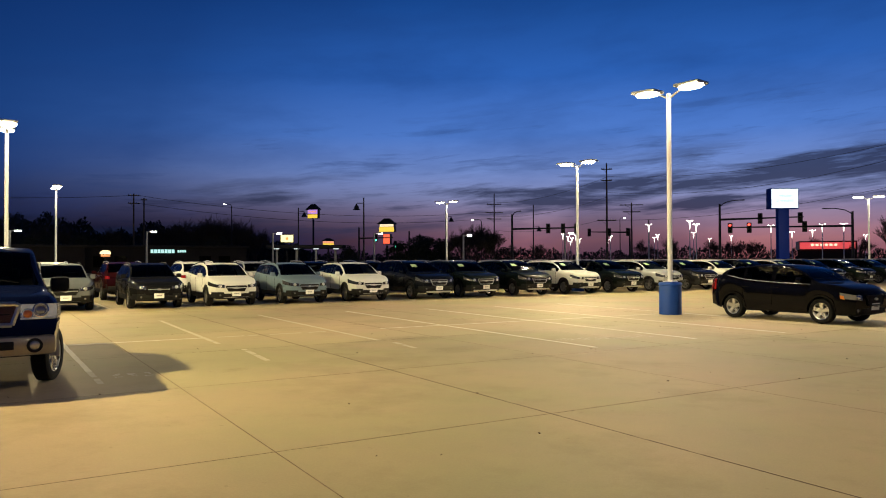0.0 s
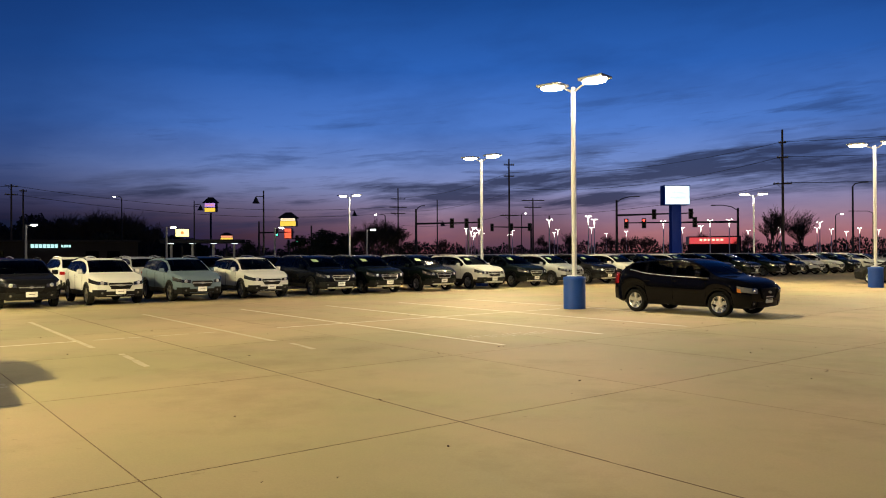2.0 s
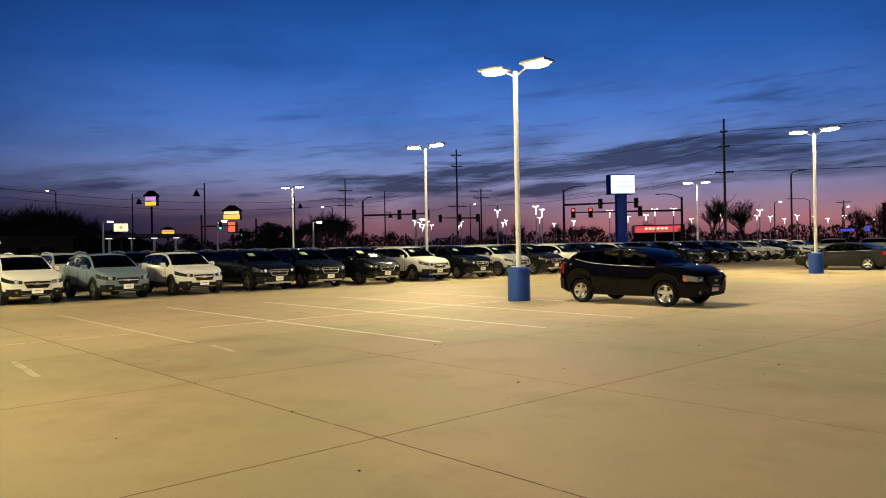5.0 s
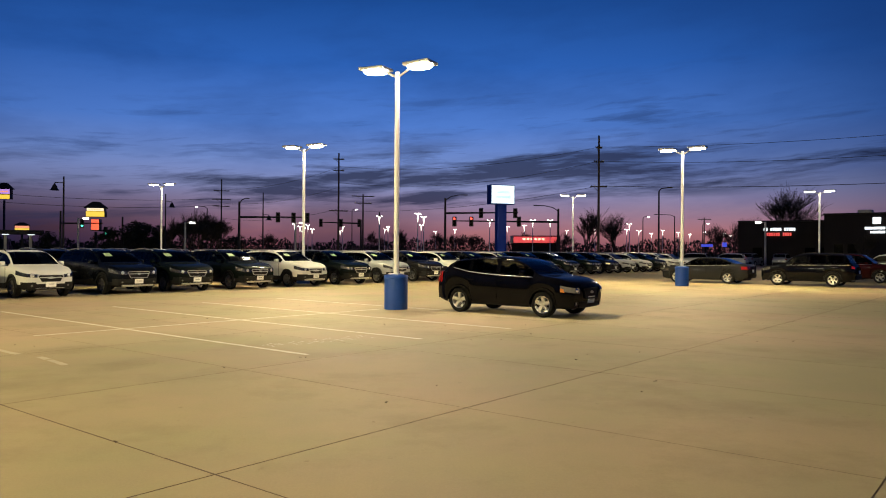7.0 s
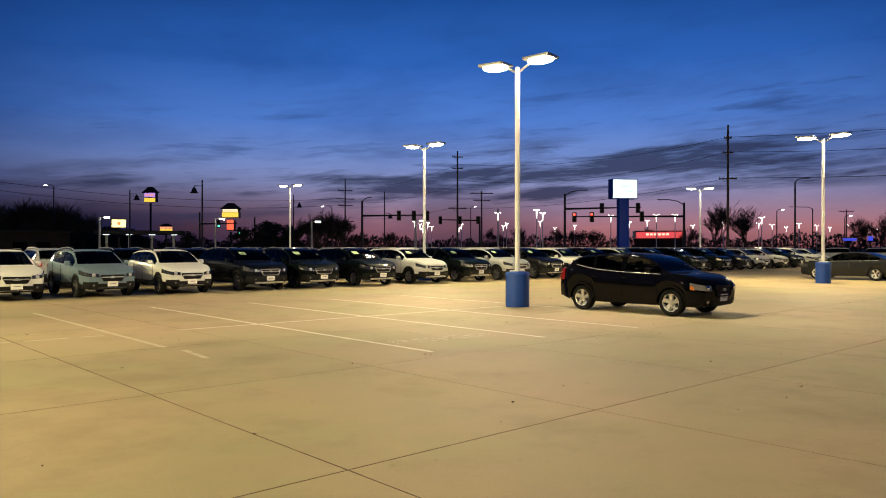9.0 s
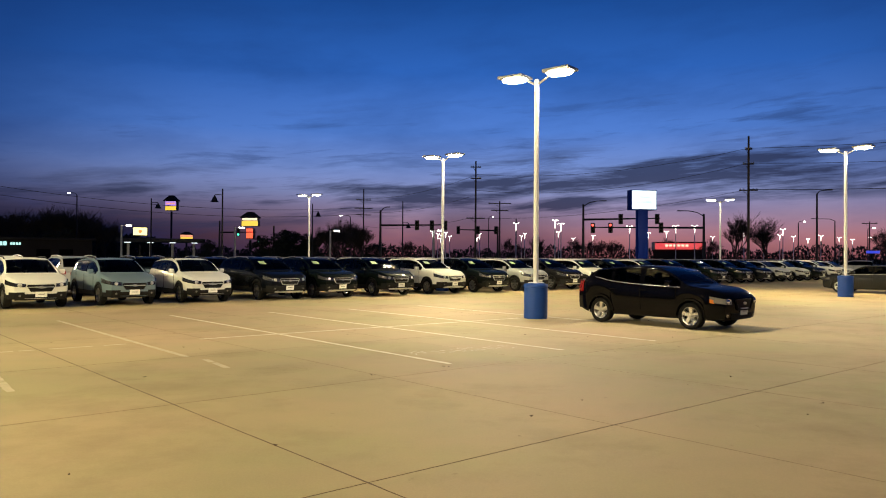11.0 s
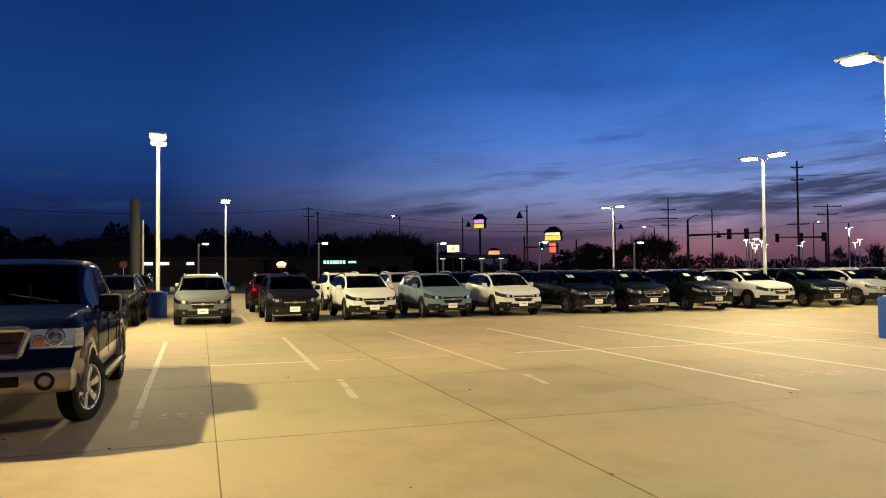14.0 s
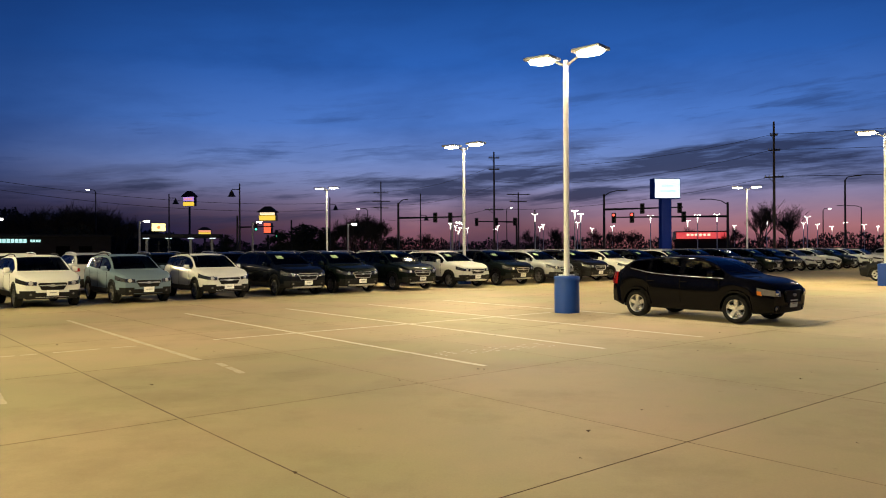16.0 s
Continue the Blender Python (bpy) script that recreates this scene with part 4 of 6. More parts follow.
# ---------------------------------------------------------------- lamps of the lot
def lamp_pole(m, height=6.7, blue=True, heads=2):
    pole = empty("lot_lamp", m)
    if blue:
        bm = lathe(bmesh.new(), [(0, -0.02), (0.325, -0.02), (0.33, 0.02), (0.33, 0.87), (0.342, 0.88), (0.342, 0.94), (0.325, 0.965), (0.16, 0.99), (0, 0.99)], 32)
        base = part("base", bm, BASE_BLUE, pole, "blue-painted concrete drum")
        part("notice", boxed(0.328, 0.334, -0.06, 0.10, 0.66, 0.78, m=Matrix.Rotation(radians(20), 4, "Z")), PLATE, base, "small faded notice", smooth=0)
    else:
        base = part("base", lathe(bmesh.new(), [(0, -0.02), (0.25, -0.02), (0.25, 0.5), (0.22, 0.54), (0, 0.54)], 20), CONCRETE, pole)
    z0 = 0.985 if blue else 0.53
    part("base_plate", boxed(-0.16, 0.16, -0.16, 0.16, z0, z0 + 0.03, 0.008), POLE_WHITE, pole)
    bm = lathe(bmesh.new(), [(0, z0 + 0.02), (0.075, z0 + 0.02), (0.07, height), (0.055, height + 0.03), (0, height + 0.04)], 20)
    part("pole", bm, POLE_WHITE, pole)
    for k in range(heads):
        side = 1 if k == 0 else -1
        arm = bmesh.new()
        rod(arm, (0, 0.02 * side, height - 0.12), (0, 0.42 * side, height + 0.09), 0.035, 0.03, 8)
        part("arm", arm, HEAD_GREY, pole)
        y0, y1 = sorted((0.33 * side, 1.16 * side))
        tilt = Matrix.Translation((0, 0.36 * side, height + 0.13)) @ Matrix.Rotation(radians(1.5 * side), 4, "X") @ Matrix.Translation((0, -0.36 * side, -height - 0.13))
        bm = boxed(-0.31, 0.31, y0, y1, height + 0.12, height + 0.21, 0.035, m=tilt)
        head = part("lamp_head", bm, HEAD_GREY, pole)
        drop = bmesh.new()
        rings = []
        for q, z in ((1.0, 0.055), (0.99, 0.015), (0.92, -0.012), (0.6, -0.028)):
            rings.append([drop.verts.new(tilt @ Vector((0.29 * q * math.cos(a * math.pi / 8), (y0 + y1) / 2 + (y1 - y0 - 0.06) / 2 * q * math.sin(a * math.pi / 8), height + 0.07 + z))) for a in range(16)])
        for ra, rb in zip(rings, rings[1:]):
            for a in range(16):
                drop.faces.new((ra[a], ra[(a + 1) % 16], rb[(a + 1) % 16], rb[a]))
        drop.faces.new(rings[-1])
        bmesh.ops.recalc_face_normals(drop, faces=drop.faces)
        part("lens", drop, LED, head, "glowing white drop lens")
    return tagged(pole, "white twin-headed lot lamp, lit, on a blue drum base", "lamp post", "lot lamps")


def lot_light(s, d, turn, watts=LAMP_WATTS, height=6.7, ways=4, colour=LAMP_COLOUR, throw=2.6, spread=140):
    """The wide, outward beams of a lamp's two heads."""
    m = Matrix.Translation(lot(s, d)) @ Matrix.Rotation(radians(turn), 4, "Z")
    for k in range(ways):
        a = math.pi * (k + 0.5) * 2 / ways
        out = Vector((math.cos(a), math.sin(a), 0))
        data = bpy.data.lights.new("lot_light", "SPOT")
        data.energy, data.color, data.spot_size, data.spot_blend, data.shadow_soft_size = watts, colour, radians(spread), 1.0, 0.18
        eye = m @ Vector((0, math.copysign(0.72, out.y), height - 0.12))
        new("lot_light", data).matrix_basis = look(eye, eye + m.to_3x3() @ out * throw + Vector((0, 0, -1)))


first = lamp_pole(Matrix.Translation(lot(16.35, 14.12)) @ Matrix.Rotation(radians(ROW + 10), 4, "Z"))
lot_light(16.35, 14.12, ROW + 10, LAMP_WATTS * 0.78, colour=(1.0, 0.83, 0.58), throw=1.7)
for s, d, t, watts, ways, throw in ((37.2, 13.8, ROW + 4, LAMP_WATTS * 1.5, 4, 1.6), (68.0, 14.0, ROW + 4, LAMP_WATTS, 2, 2.6), (25.4, 28.6, ROW + 12, LAMP_WATTS * 1.7, 4, 2.6), (61.0, 33.0, ROW + 30, LAMP_WATTS, 2, 2.6),
                                    (-0.87, 31.2, ROW + 2, LAMP_WATTS * 1.1, 4, 2.6), (2.4, 56.5, ROW, LAMP_WATTS, 2, 2.6), (33.0, 54.5, ROW + 20, LAMP_WATTS, 2, 2.6),
                                    # added lamp, unseen behind the viewpoint: a faint fill on the foreground
                                    (3.0, -9.0, ROW, LAMP_WATTS * 0.04, 4, 2.6)):
    copy_thing(first, Matrix.Translation(lot(s, d)) @ Matrix.Rotation(radians(t), 4, "Z"))
    lot_light(s, d, t, watts, ways=ways, throw=throw)
# the older lamp beside the truck throws further and yellower
copy_thing(first, Matrix.Translation(lot(-6.4, 14.5)) @ Matrix.Rotation(radians(ROW + 4), 4, "Z"))
lot_light(-6.4, 14.5, ROW + 4, LAMP_WATTS * 3.1, ways=8, colour=(1.0, 0.82, 0.385), throw=8.0, spread=106)


# ---------------------------------------------------------------- parked cars
PAINTS = {name: paint(name, colour, metal) for name, colour, metal in (
    ("white_paint", (0.62, 0.62, 0.60), 0.0), ("dark_grey_paint", (0.009, 0.009, 0.010), 0.3), ("pale_blue_grey_paint", (0.15, 0.205, 0.255), 0.3),
    ("dark_blue_paint", (0.004, 0.0055, 0.009), 0.3), ("dark_green_paint", (0.005, 0.008, 0.0075), 0.3), ("silver_paint", (0.32, 0.33, 0.34), 0.6),
    ("black_paint", (0.0025, 0.0025, 0.0035), 0.0), ("red_paint", (0.018, 0.003, 0.003), 0.3), ("grey_paint", (0.013, 0.0135, 0.015), 0.4), ("navy_paint", (0.003, 0.006, 0.030), 0.2), ("mid_grey_paint", (0.13, 0.14, 0.15), 0.4))}
WORDS = {"white_paint": "white", "dark_grey_paint": "dark grey", "pale_blue_grey_paint": "pale blue-grey", "dark_blue_paint": "dark blue", "dark_green_paint": "dark green",
         "silver_paint": "silver", "black_paint": "black", "red_paint": "dark red", "grey_paint": "grey", "navy_paint": "navy blue", "mid_grey_paint": "grey"}


def facing(s, d, ahead):
    """A pose in the lot with the nose towards the lane (-1) or away from it (1)."""
    return Matrix.Translation(lot(s, d)) @ Matrix.Rotation(radians(ROW + 90 * ahead), 4, "Z")


MADE = {}


def park(kind, spec, colour, s, d, ahead, label, group="", turn=0.0):
    m = facing(s, d, ahead) @ Matrix.Rotation(radians(turn), 4, "Z")
    key = (kind, spec["L"], colour)
    if key in MADE:
        ob = copy_thing(MADE[key], m)
    else:
        ob = MADE[key] = car(kind, spec, PAINTS[colour], m)
    return tagged(ob, label.format(WORDS[colour]), "truck" if "truck" in kind else "car", group)


park("hatchback_car", HATCH, "black_paint", 17.72, 10.92, -1, "glossy {} hatchback with five-spoke alloy wheels, in the open lot")
park("pickup_truck", TRUCK, "navy_paint", -1.5, 9.1 + 2.85, -1, "{} crew-cab pickup truck with a tan lower body")
park("parked_suv", SUV, "red_paint", 50.1, 8.3, -1, "{} sport utility car parked behind a black one")
park("parked_suv", SUV, "white_paint", 56.5, 7.5, 1, "{} sport utility car at the far side of the lot")
park("sedan", SEDAN, "grey_paint", 42.7, 14.4, 1, "{} sedan parked behind a blue lamp base")
park("parked_suv", SUV, "black_paint", 43.0, 9.2, 1, "{} boxy sport utility car with alloy wheels in the lot")

ROW_CARS = [(-2.1, WAGON, "dark_grey_paint"), (0.75, COMPACT, "mid_grey_paint"), (3.67, COMPACT, "dark_grey_paint"), (6.35, COMPACT, "white_paint"), (9.15, COMPACT, "pale_blue_grey_paint"), (11.95, COMPACT, "white_paint"),
            (15.0, WAGON, "dark_blue_paint"), (17.5, WAGON, "dark_green_paint"), (20.5, WAGON, "dark_green_paint"), (23.55, WAGON, "white_paint"), (26.5, WAGON, "dark_green_paint"),
            (29.4, WAGON, "silver_paint"), (32.3, WAGON, "dark_grey_paint"), (35.2, WAGON, "white_paint"), (38.1, WAGON, "dark_blue_paint"), (41.2, WAGON, "white_paint"), (44.5, WAGON, "dark_blue_paint"), (47.9, WAGON, "dark_green_paint"),
            (51.4, WAGON, "dark_green_paint"), (54.4, WAGON, "dark_blue_paint"), (57.6, COMPACT, "white_paint"), (60.9, COMPACT, "white_paint"), (64.0, WAGON, "dark_green_paint"), (67.0, WAGON, "white_paint"), (70.0, COMPACT, "white_paint")]
for s, spec, colour in ROW_CARS:
    kind = "crossover_car" if spec is COMPACT else "wagon_car"
    park(kind, spec, colour, s, 25.6 + spec["L"] / 2, -1, "{} " + ("crossover with black lower trim" if spec is COMPACT else "wagon with roof rails") + ", nose out in the row", "cars in the sales row", random.uniform(-1.5, 1.5))
colours = ["dark_grey_paint", "white_paint", "dark_green_paint", "dark_blue_paint", "silver_paint", "dark_grey_paint", "black_paint"]
for k in range(28):
    s = -5.0 + 2.9 * k + random.uniform(-0.1, 0.1)
    colour = {2: "white_paint", 3: "red_paint", 4: "white_paint"}.get(k, colours[k * 5 % 7])
    park("wagon_car", WAGON, colour, s, 34.6, 1, "{} wagon with roof rails, parked behind the sales row", "cars behind the sales row")
for s, d, turn, colour in ((100.9, 28.9, -92, "silver_paint"), (102.0, 25.4, -86, "silver_paint"), (89.5, 32.6, 8, "white_paint"), (91.0, 28.8, 4, "white_paint"), (86.0, 36.5, 20, "dark_blue_paint"), (104.0, 21.5, -90, "dark_grey_paint"), (95.0, 33.5, -60, "grey_paint")):
    park("parked_suv", SUV, colour, s, d, 1, "{} sport utility car at the far edge of the lot", "cars at the far edge", turn)

# brown smudges trodden and driven into the concrete
def smudge_material():
    m, n, p = material("brown_smudge")
    co = n.add("ShaderNodeTexCoord").outputs["Generated"]
    flat = n.add("ShaderNodeVectorMath", i0=co, i1=(1.0, 1.0, 0.0))
    flat.operation = "MULTIPLY"
    off = n.add("ShaderNodeVectorMath", i0=flat.outputs[0], i1=(0.5, 0.5, 0.0))
    off.operation = "DISTANCE"
    at = n.add("ShaderNodeNewGeometry").outputs["Position"]
    rag = n.maths("ADD", off.outputs["Value"], n.maths("MULTIPLY", n.maths("SUBTRACT", n.noise(at, 3.5, 6.0, 0.7), 0.5), 0.75))
    n.put(p, "Base_Color", (0.15, 0.10, 0.05, 1))
    n.put(p, "Roughness", 0.85)
    n.put(p, "Alpha", n.ramp(rag, [(0.05, (0.09, 0.09, 0.09)), (0.42, (0, 0, 0))]))
    return m


SMUDGE = smudge_material()
for s, d, wide, deep, turn in ((1.9, 9.64, 0.45, 0.2, 20), (4.02, 10.45, 0.4, 0.22, -50), (6.07, 9.98, 1.2, 0.4, 10), (6.32, 12.1, 1.3, 0.5, 0)):
    m = Matrix.Translation(lot(s, d, 0.0055)) @ Matrix.Rotation(radians(ROW + turn), 4, "Z")
    bm = bmesh.new()
    bm.faces.new([bm.verts.new(m @ Vector((wide * math.cos(k * math.pi / 8), deep * math.sin(k * math.pi / 8), 0))) for k in range(16)])
    part("smudge", bm, SMUDGE, pavement, "brown smudge on the concrete", smooth=0)

# scattered leaves and grit on the paving
LEAF = surface("dead_leaf", (0.09, 0.055, 0.025), 0.9, vary=0.5)
rnd = random.Random(9)
leaf_bm = bmesh.new()
for k in range(70):
    c, a, q = lot(rnd.uniform(-2, 20), rnd.uniform(2.5, 19), 0.008), rnd.uniform(0, 6.28), rnd.uniform(0.010, 0.030)
    ring = [leaf_bm.verts.new(c + Vector((math.cos(a + b) * q * (1.0 if n % 2 else 0.5), math.sin(a + b) * q * (0.8 if n % 2 else 0.45), rnd.uniform(0.0, 0.02)))) for n, b in enumerate((0, 1.0, 2.1, 3.1, 4.2, 5.2))]
    leaf_bm.faces.new(ring)
tagged(part("leaf_litter", leaf_bm, LEAF, smooth=0), "scattered dead leaves and grit on concrete", "leaves", kind="stuff")


# ---------------------------------------------------------------- along the street
def far(az, r, z=0.0):
    """A place by its bearing from the lane (degrees to the right of +y) and its distance."""
    return Vector((0.4 + r * math.sin(radians(az)), 0.4 + r * math.cos(radians(az)), z))


def stand(az, r, turn=0.0):
    """A pose there whose -y side looks back to the lane."""
    return Matrix.Translation(far(az, r, -0.1)) @ Matrix.Rotation(radians(-az + turn), 4, "Z")


def up(elev, r):
    """The height over the base of what stands at an angle over the horizon."""
    return 1.75 + r * math.tan(radians(elev))


WOOD_POLE = surface("weathered_pole", (0.06, 0.048, 0.04), 0.9, vary=0.5)
DARK_STEEL = surface("dark_steel", (0.02, 0.02, 0.022), 0.5, 0.4)
GREY_STEEL = surface("galvanised_steel", (0.42, 0.41, 0.39), 0.5, 0.3)
SIGN_BLUE = surface("sign_blue", (0.002, 0.018, 0.22), 0.5, vary=0.15, spec=0.12)
BRICK = surface("dark_brick", (0.014, 0.010, 0.009), 0.9, vary=0.4, scale=0.6, fine=12.0)
ROOFING = surface("dark_roofing", (0.02, 0.018, 0.018), 0.9, vary=0.4)
BARK = surface("bark", (0.035, 0.028, 0.022), 0.95, vary=0.5)
NEEDLES = surface("evergreen", (0.012, 0.018, 0.012), 0.95, vary=0.6)
WHITE_GLOW = glowing("white_sign_light", (0.85, 0.95, 1.0), 1.5)
LAMP_GLOW = glowing("street_lamp_light", (1.0, 0.93, 0.80), 12.0)
# glow standing in for lamplight on the flood lamps' pole tops
LIT_POLE_TOP = glowing("lit_pole_top_glow", (1.0, 0.92, 0.78), 3.0)
YELLOW_GLOW = glowing("yellow_sign_light", (1.0, 0.66, 0.03), 1.0)
PURPLE_GLOW = glowing("purple_sign_light", (0.62, 0.32, 0.9), 0.8)
PINK_GLOW = glowing("pink_sign_light", (1.0, 0.36, 0.22), 0.9)
RED_GLOW = glowing("red_sign_light", (1.0, 0.03, 0.012), 0.9)
CREAM_GLOW = glowing("cream_light", (1.0, 0.80, 0.52), 1.3)
PRICE_GLOW = glowing("red_price_light", (1.0, 0.10, 0.02), 1.3)
ORANGE_GLOW = glowing("orange_sign_light", (1.0, 0.30, 0.05), 1.1)
BLUE_GLOW = glowing("blue_sign_light", (0.02, 0.05, 0.8), 0.8)
GREEN_GLOW = glowing("green_signal_light", (0.05, 1.0, 0.55), 3.0)
STOP_GLOW = glowing("red_signal_light", (1.0, 0.05, 0.03), 4.0)
SCREEN = glowing("lit_screen", (0.62, 0.84, 1.0), 1.25)
SCREEN_TEXT = glowing("screen_text_light", (0.30, 0.66, 1.0), 1.0)


def utility_pole(az, r, elev, arms):
    h = up(elev, r)
    p = empty("utility_pole", stand(az, r, 12))
    part("pole", rodded((0, 0, 0), (0, 0, h), 0.17, 0.11), WOOD_POLE, p)
    for k, (drop, wide) in enumerate(arms):
        arm = part("crossarm", boxed(-wide, wide, -0.07, 0.07, h - drop - 0.07, h - drop + 0.07), WOOD_POLE, p)
        for x in (-wide * 0.9, -wide * 0.5, wide * 0.5, wide * 0.9):
            part("insulator", lathe(bmesh.new(), [(0.05, 0), (0.06, 0.08), (0.03, 0.16), (0, 0.17)], 8, Matrix.Translation((x, 0, h - drop + 0.07))), GREY_STEEL, arm)
        part("brace", rodded((-wide * 0.6, 0.08, h - drop), (0, 0.1, h - drop - 0.6), 0.025, n=5), WOOD_POLE, arm)
    return tagged(p, "tall dark wooden utility pole beside the street", "utility pole", "utility poles")


utility_pole(-12.9, 150, 5.2, ((2.2, 1.5), (3.9, 1.8), (5.2, 1.5), (8.4, 1.8)))
utility_pole(-4.3, 112, 7.4, ((0.9, 0.8), (2.6, 0.8), (8.6, 1.4)))
utility_pole(-2.45, 130, 4.35, ((0.4, 2.0), (1.6, 1.5)))
utility_pole(15.5, 92, 8.75, ((1.5, 0.4), (3.2, 0.6), (6.2, 1.0)))
utility_pole(23.0, 175, 2.6, ((0.4, 1.4),))
utility_pole(52.0, 80, 9.3, ((1.5, 0.6), (3.2, 0.6), (6.2, 1.0)))
utility_pole(-39.9, 130, 4.9, ((0.3, 0.9), (1.6, 0.9)))
utility_pole(-39.2, 132, 4.6, ((0.3, 0.5),))
utility_pole(-1.2, 140, 3.0, ())


def cable(a, b, sag, r=0.02):
    bm = bmesh.new()
    pts = [a.lerp(b, k / 14) - Vector((0, 0, sag * 4 * (k / 14) * (1 - k / 14))) for k in range(15)]
    tube(bm, pts, r)
    return tagged(part("power_line", bm, DARK_STEEL), "thin dark overhead power line between wooden poles", "cable", "power lines")


for drop, sag in ((1.5, 1.0), (3.2, 1.2), (6.2, 0.8)):
    cable(far(15.5, 92, up(8.75, 92) - drop), far(52.0, 80, up(9.3, 80) - drop), sag, 0.03 if drop > 5 else 0.022)
    cable(far(15.5, 92, up(8.75, 92) - drop), far(-4.3, 112, up(7.4, 112) - drop * 1.4), sag * 1.3)
for drop in (2.2, 5.2, 8.4):
    cable(far(-4.3, 112, up(7.4, 112) - drop), far(-12.9, 150, up(5.2, 150) - drop * 0.9), 1.0, 0.022)
for drop in (0.3, 1.6):
    cable(far(-12.9, 150, up(5.2, 150) - drop - 3.5), far(-39.9, 130, up(4.9, 130) - drop), 2.0, 0.03)
cable(far(-39.9, 130, up(4.9, 130) - 0.4), far(-70, 110, 11.0), 1.5, 0.03)

# ---- blue pylon sign with a lit screen
sign = empty("pylon_sign", stand(8.15, 78, 24))
part("post", boxed(-0.52, 0.52, -0.35, 0.35, 0, 6.7, 0.03), SIGN_BLUE, sign, "blue steel post")
cabinet = part("cabinet", boxed(-1.35, 1.35, -0.55, 0.55, 6.7, 8.72, 0.04), SIGN_BLUE, sign)
screen = part("screen", boxed(-1.28, 1.28, -0.585, -0.553, 6.78, 8.64), SCREEN, cabinet, "lit pale blue-white message screen", smooth=0)
for z, wide in ((7.95, 0.62), (7.45, 0.85)):
    for k in range(5):
        x = -wide + (2 * wide) * (k + 0.5) / 5
        part("message_bar", boxed(x - wide * 0.15, x + wide * 0.15, -0.592, -0.586, z - 0.10, z + 0.10), SCREEN_TEXT, screen, smooth=0)
tagged(sign, "tall blue pylon sign with a lit message screen", "sign")


# ---- roofed fast-food signs
def roofed_sign(az, r, top, base, wide, bands, label, turn=0.0):
    """A sign on a post: lit bands under a dark hipped roof. bands: (low, high, share of the width, light)."""
    s = empty("roofed_sign", stand(az, r, turn))
    part("post", boxed(-0.18, 0.18, -0.18, 0.18, 0, up(base, r), 0.02), DARK_STEEL, s)
    hi = up(bands[0][1], r)
    bm = bmesh.new()
    for z, k in ((hi, 1.08), (hi + 0.12, 1.12), (up(top, r), 0.35)):
        for sx, sy in ((-1, -1), (1, -1), (1, 1), (-1, 1)):
            bm.verts.new((sx * wide / 2 * k, sy * 0.85 * k, z))
    bm.verts.ensure_lookup_table()
    for n in (0, 4):
        for k in range(4):
            bm.faces.new([bm.verts[i] for i in (n + k, n + (k + 1) % 4, n + 4 + (k + 1) % 4, n + 4 + k)])
    bm.faces.new(bm.verts[8:12])
    part("roof", bm, ROOFING, s)
    for low, high, share, light in bands:
        z0, z1, x = up(low, r), up(high, r), wide / 2 * share
        box_part = part("cabinet", boxed(-x - 0.06, x + 0.06, -0.42, 0.75, z0 - 0.05, z1 + 0.05, 0.02), DARK_STEEL, s)
        part("lit_panel", boxed(-x, x, -0.45, -0.425, z0, z1), light, box_part, smooth=0)
        n = 5 if light in (PURPLE_GLOW, CREAM_GLOW, PINK_GLOW) else 0
        for k in range(n):
            xa = -x * 0.8 + 1.6 * x * k / n
            part("letter_bar", boxed(xa, xa + 1.6 * x / n * 0.7, -0.456, -0.451, z0 + (z1 - z0) * 0.4, z0 + (z1 - z0) * 0.65), ORANGE_GLOW, box_part, smooth=0)
    return tagged(s, label, "sign")


roofed_sign(-21.3, 132, 3.3, 1.2, 2.8, ((2.66, 2.84, 0.92, CREAM_GLOW), (2.26, 2.62, 1.0, YELLOW_GLOW), (1.30, 2.06, 0.42, PRICE_GLOW)), "lit yellow and red roadside sign under a dark roof", -18)
roofed_sign(-26.85, 190, 4.35, 3.2, 3.1, ((3.60, 3.92, 0.9, PURPLE_GLOW), (3.28, 3.56, 0.9, YELLOW_GLOW)), "tall roadside sign with purple and yellow lit bands", -30)
roofed_sign(-25.8, 150, 1.75, 1.0, 2.2, ((1.38, 1.52, 1.0, PINK_GLOW), (1.1, 1.36, 1.0, YELLOW_GLOW)), "small lit yellow sign under a dark roof")

fuel = empty("fuel_sign", stand(-28.93, 150))
part("post", boxed(-0.15, 0.15, -0.15, 0.15, 0, up(1.4, 150)), DARK_STEEL, fuel)
part("cabinet", boxed(-1.3, 1.3, -0.3, 0.3, up(1.42, 150), up(2.02, 150), 0.05), DARK_STEEL, fuel)
part("lit_panel", boxed(-1.2, 1.2, -0.33, -0.305, up(1.45, 150), up(1.99, 150)), glowing("pale_yellow_light", (1.0, 0.85, 0.3), 2.0), fuel, "pale yellow lit panel", smooth=0)
part("emblem", lathe(bmesh.new(), [(0.32, 0), (0.3, 0.02), (0, 0.02)], 14, Matrix.Translation((0, -0.335, up(1.72, 150))) @ Matrix.Rotation(radians(90), 4, "X")), ORANGE_GLOW, fuel)
tagged(fuel, "pale yellow lit fuel station sign on a post", "sign")

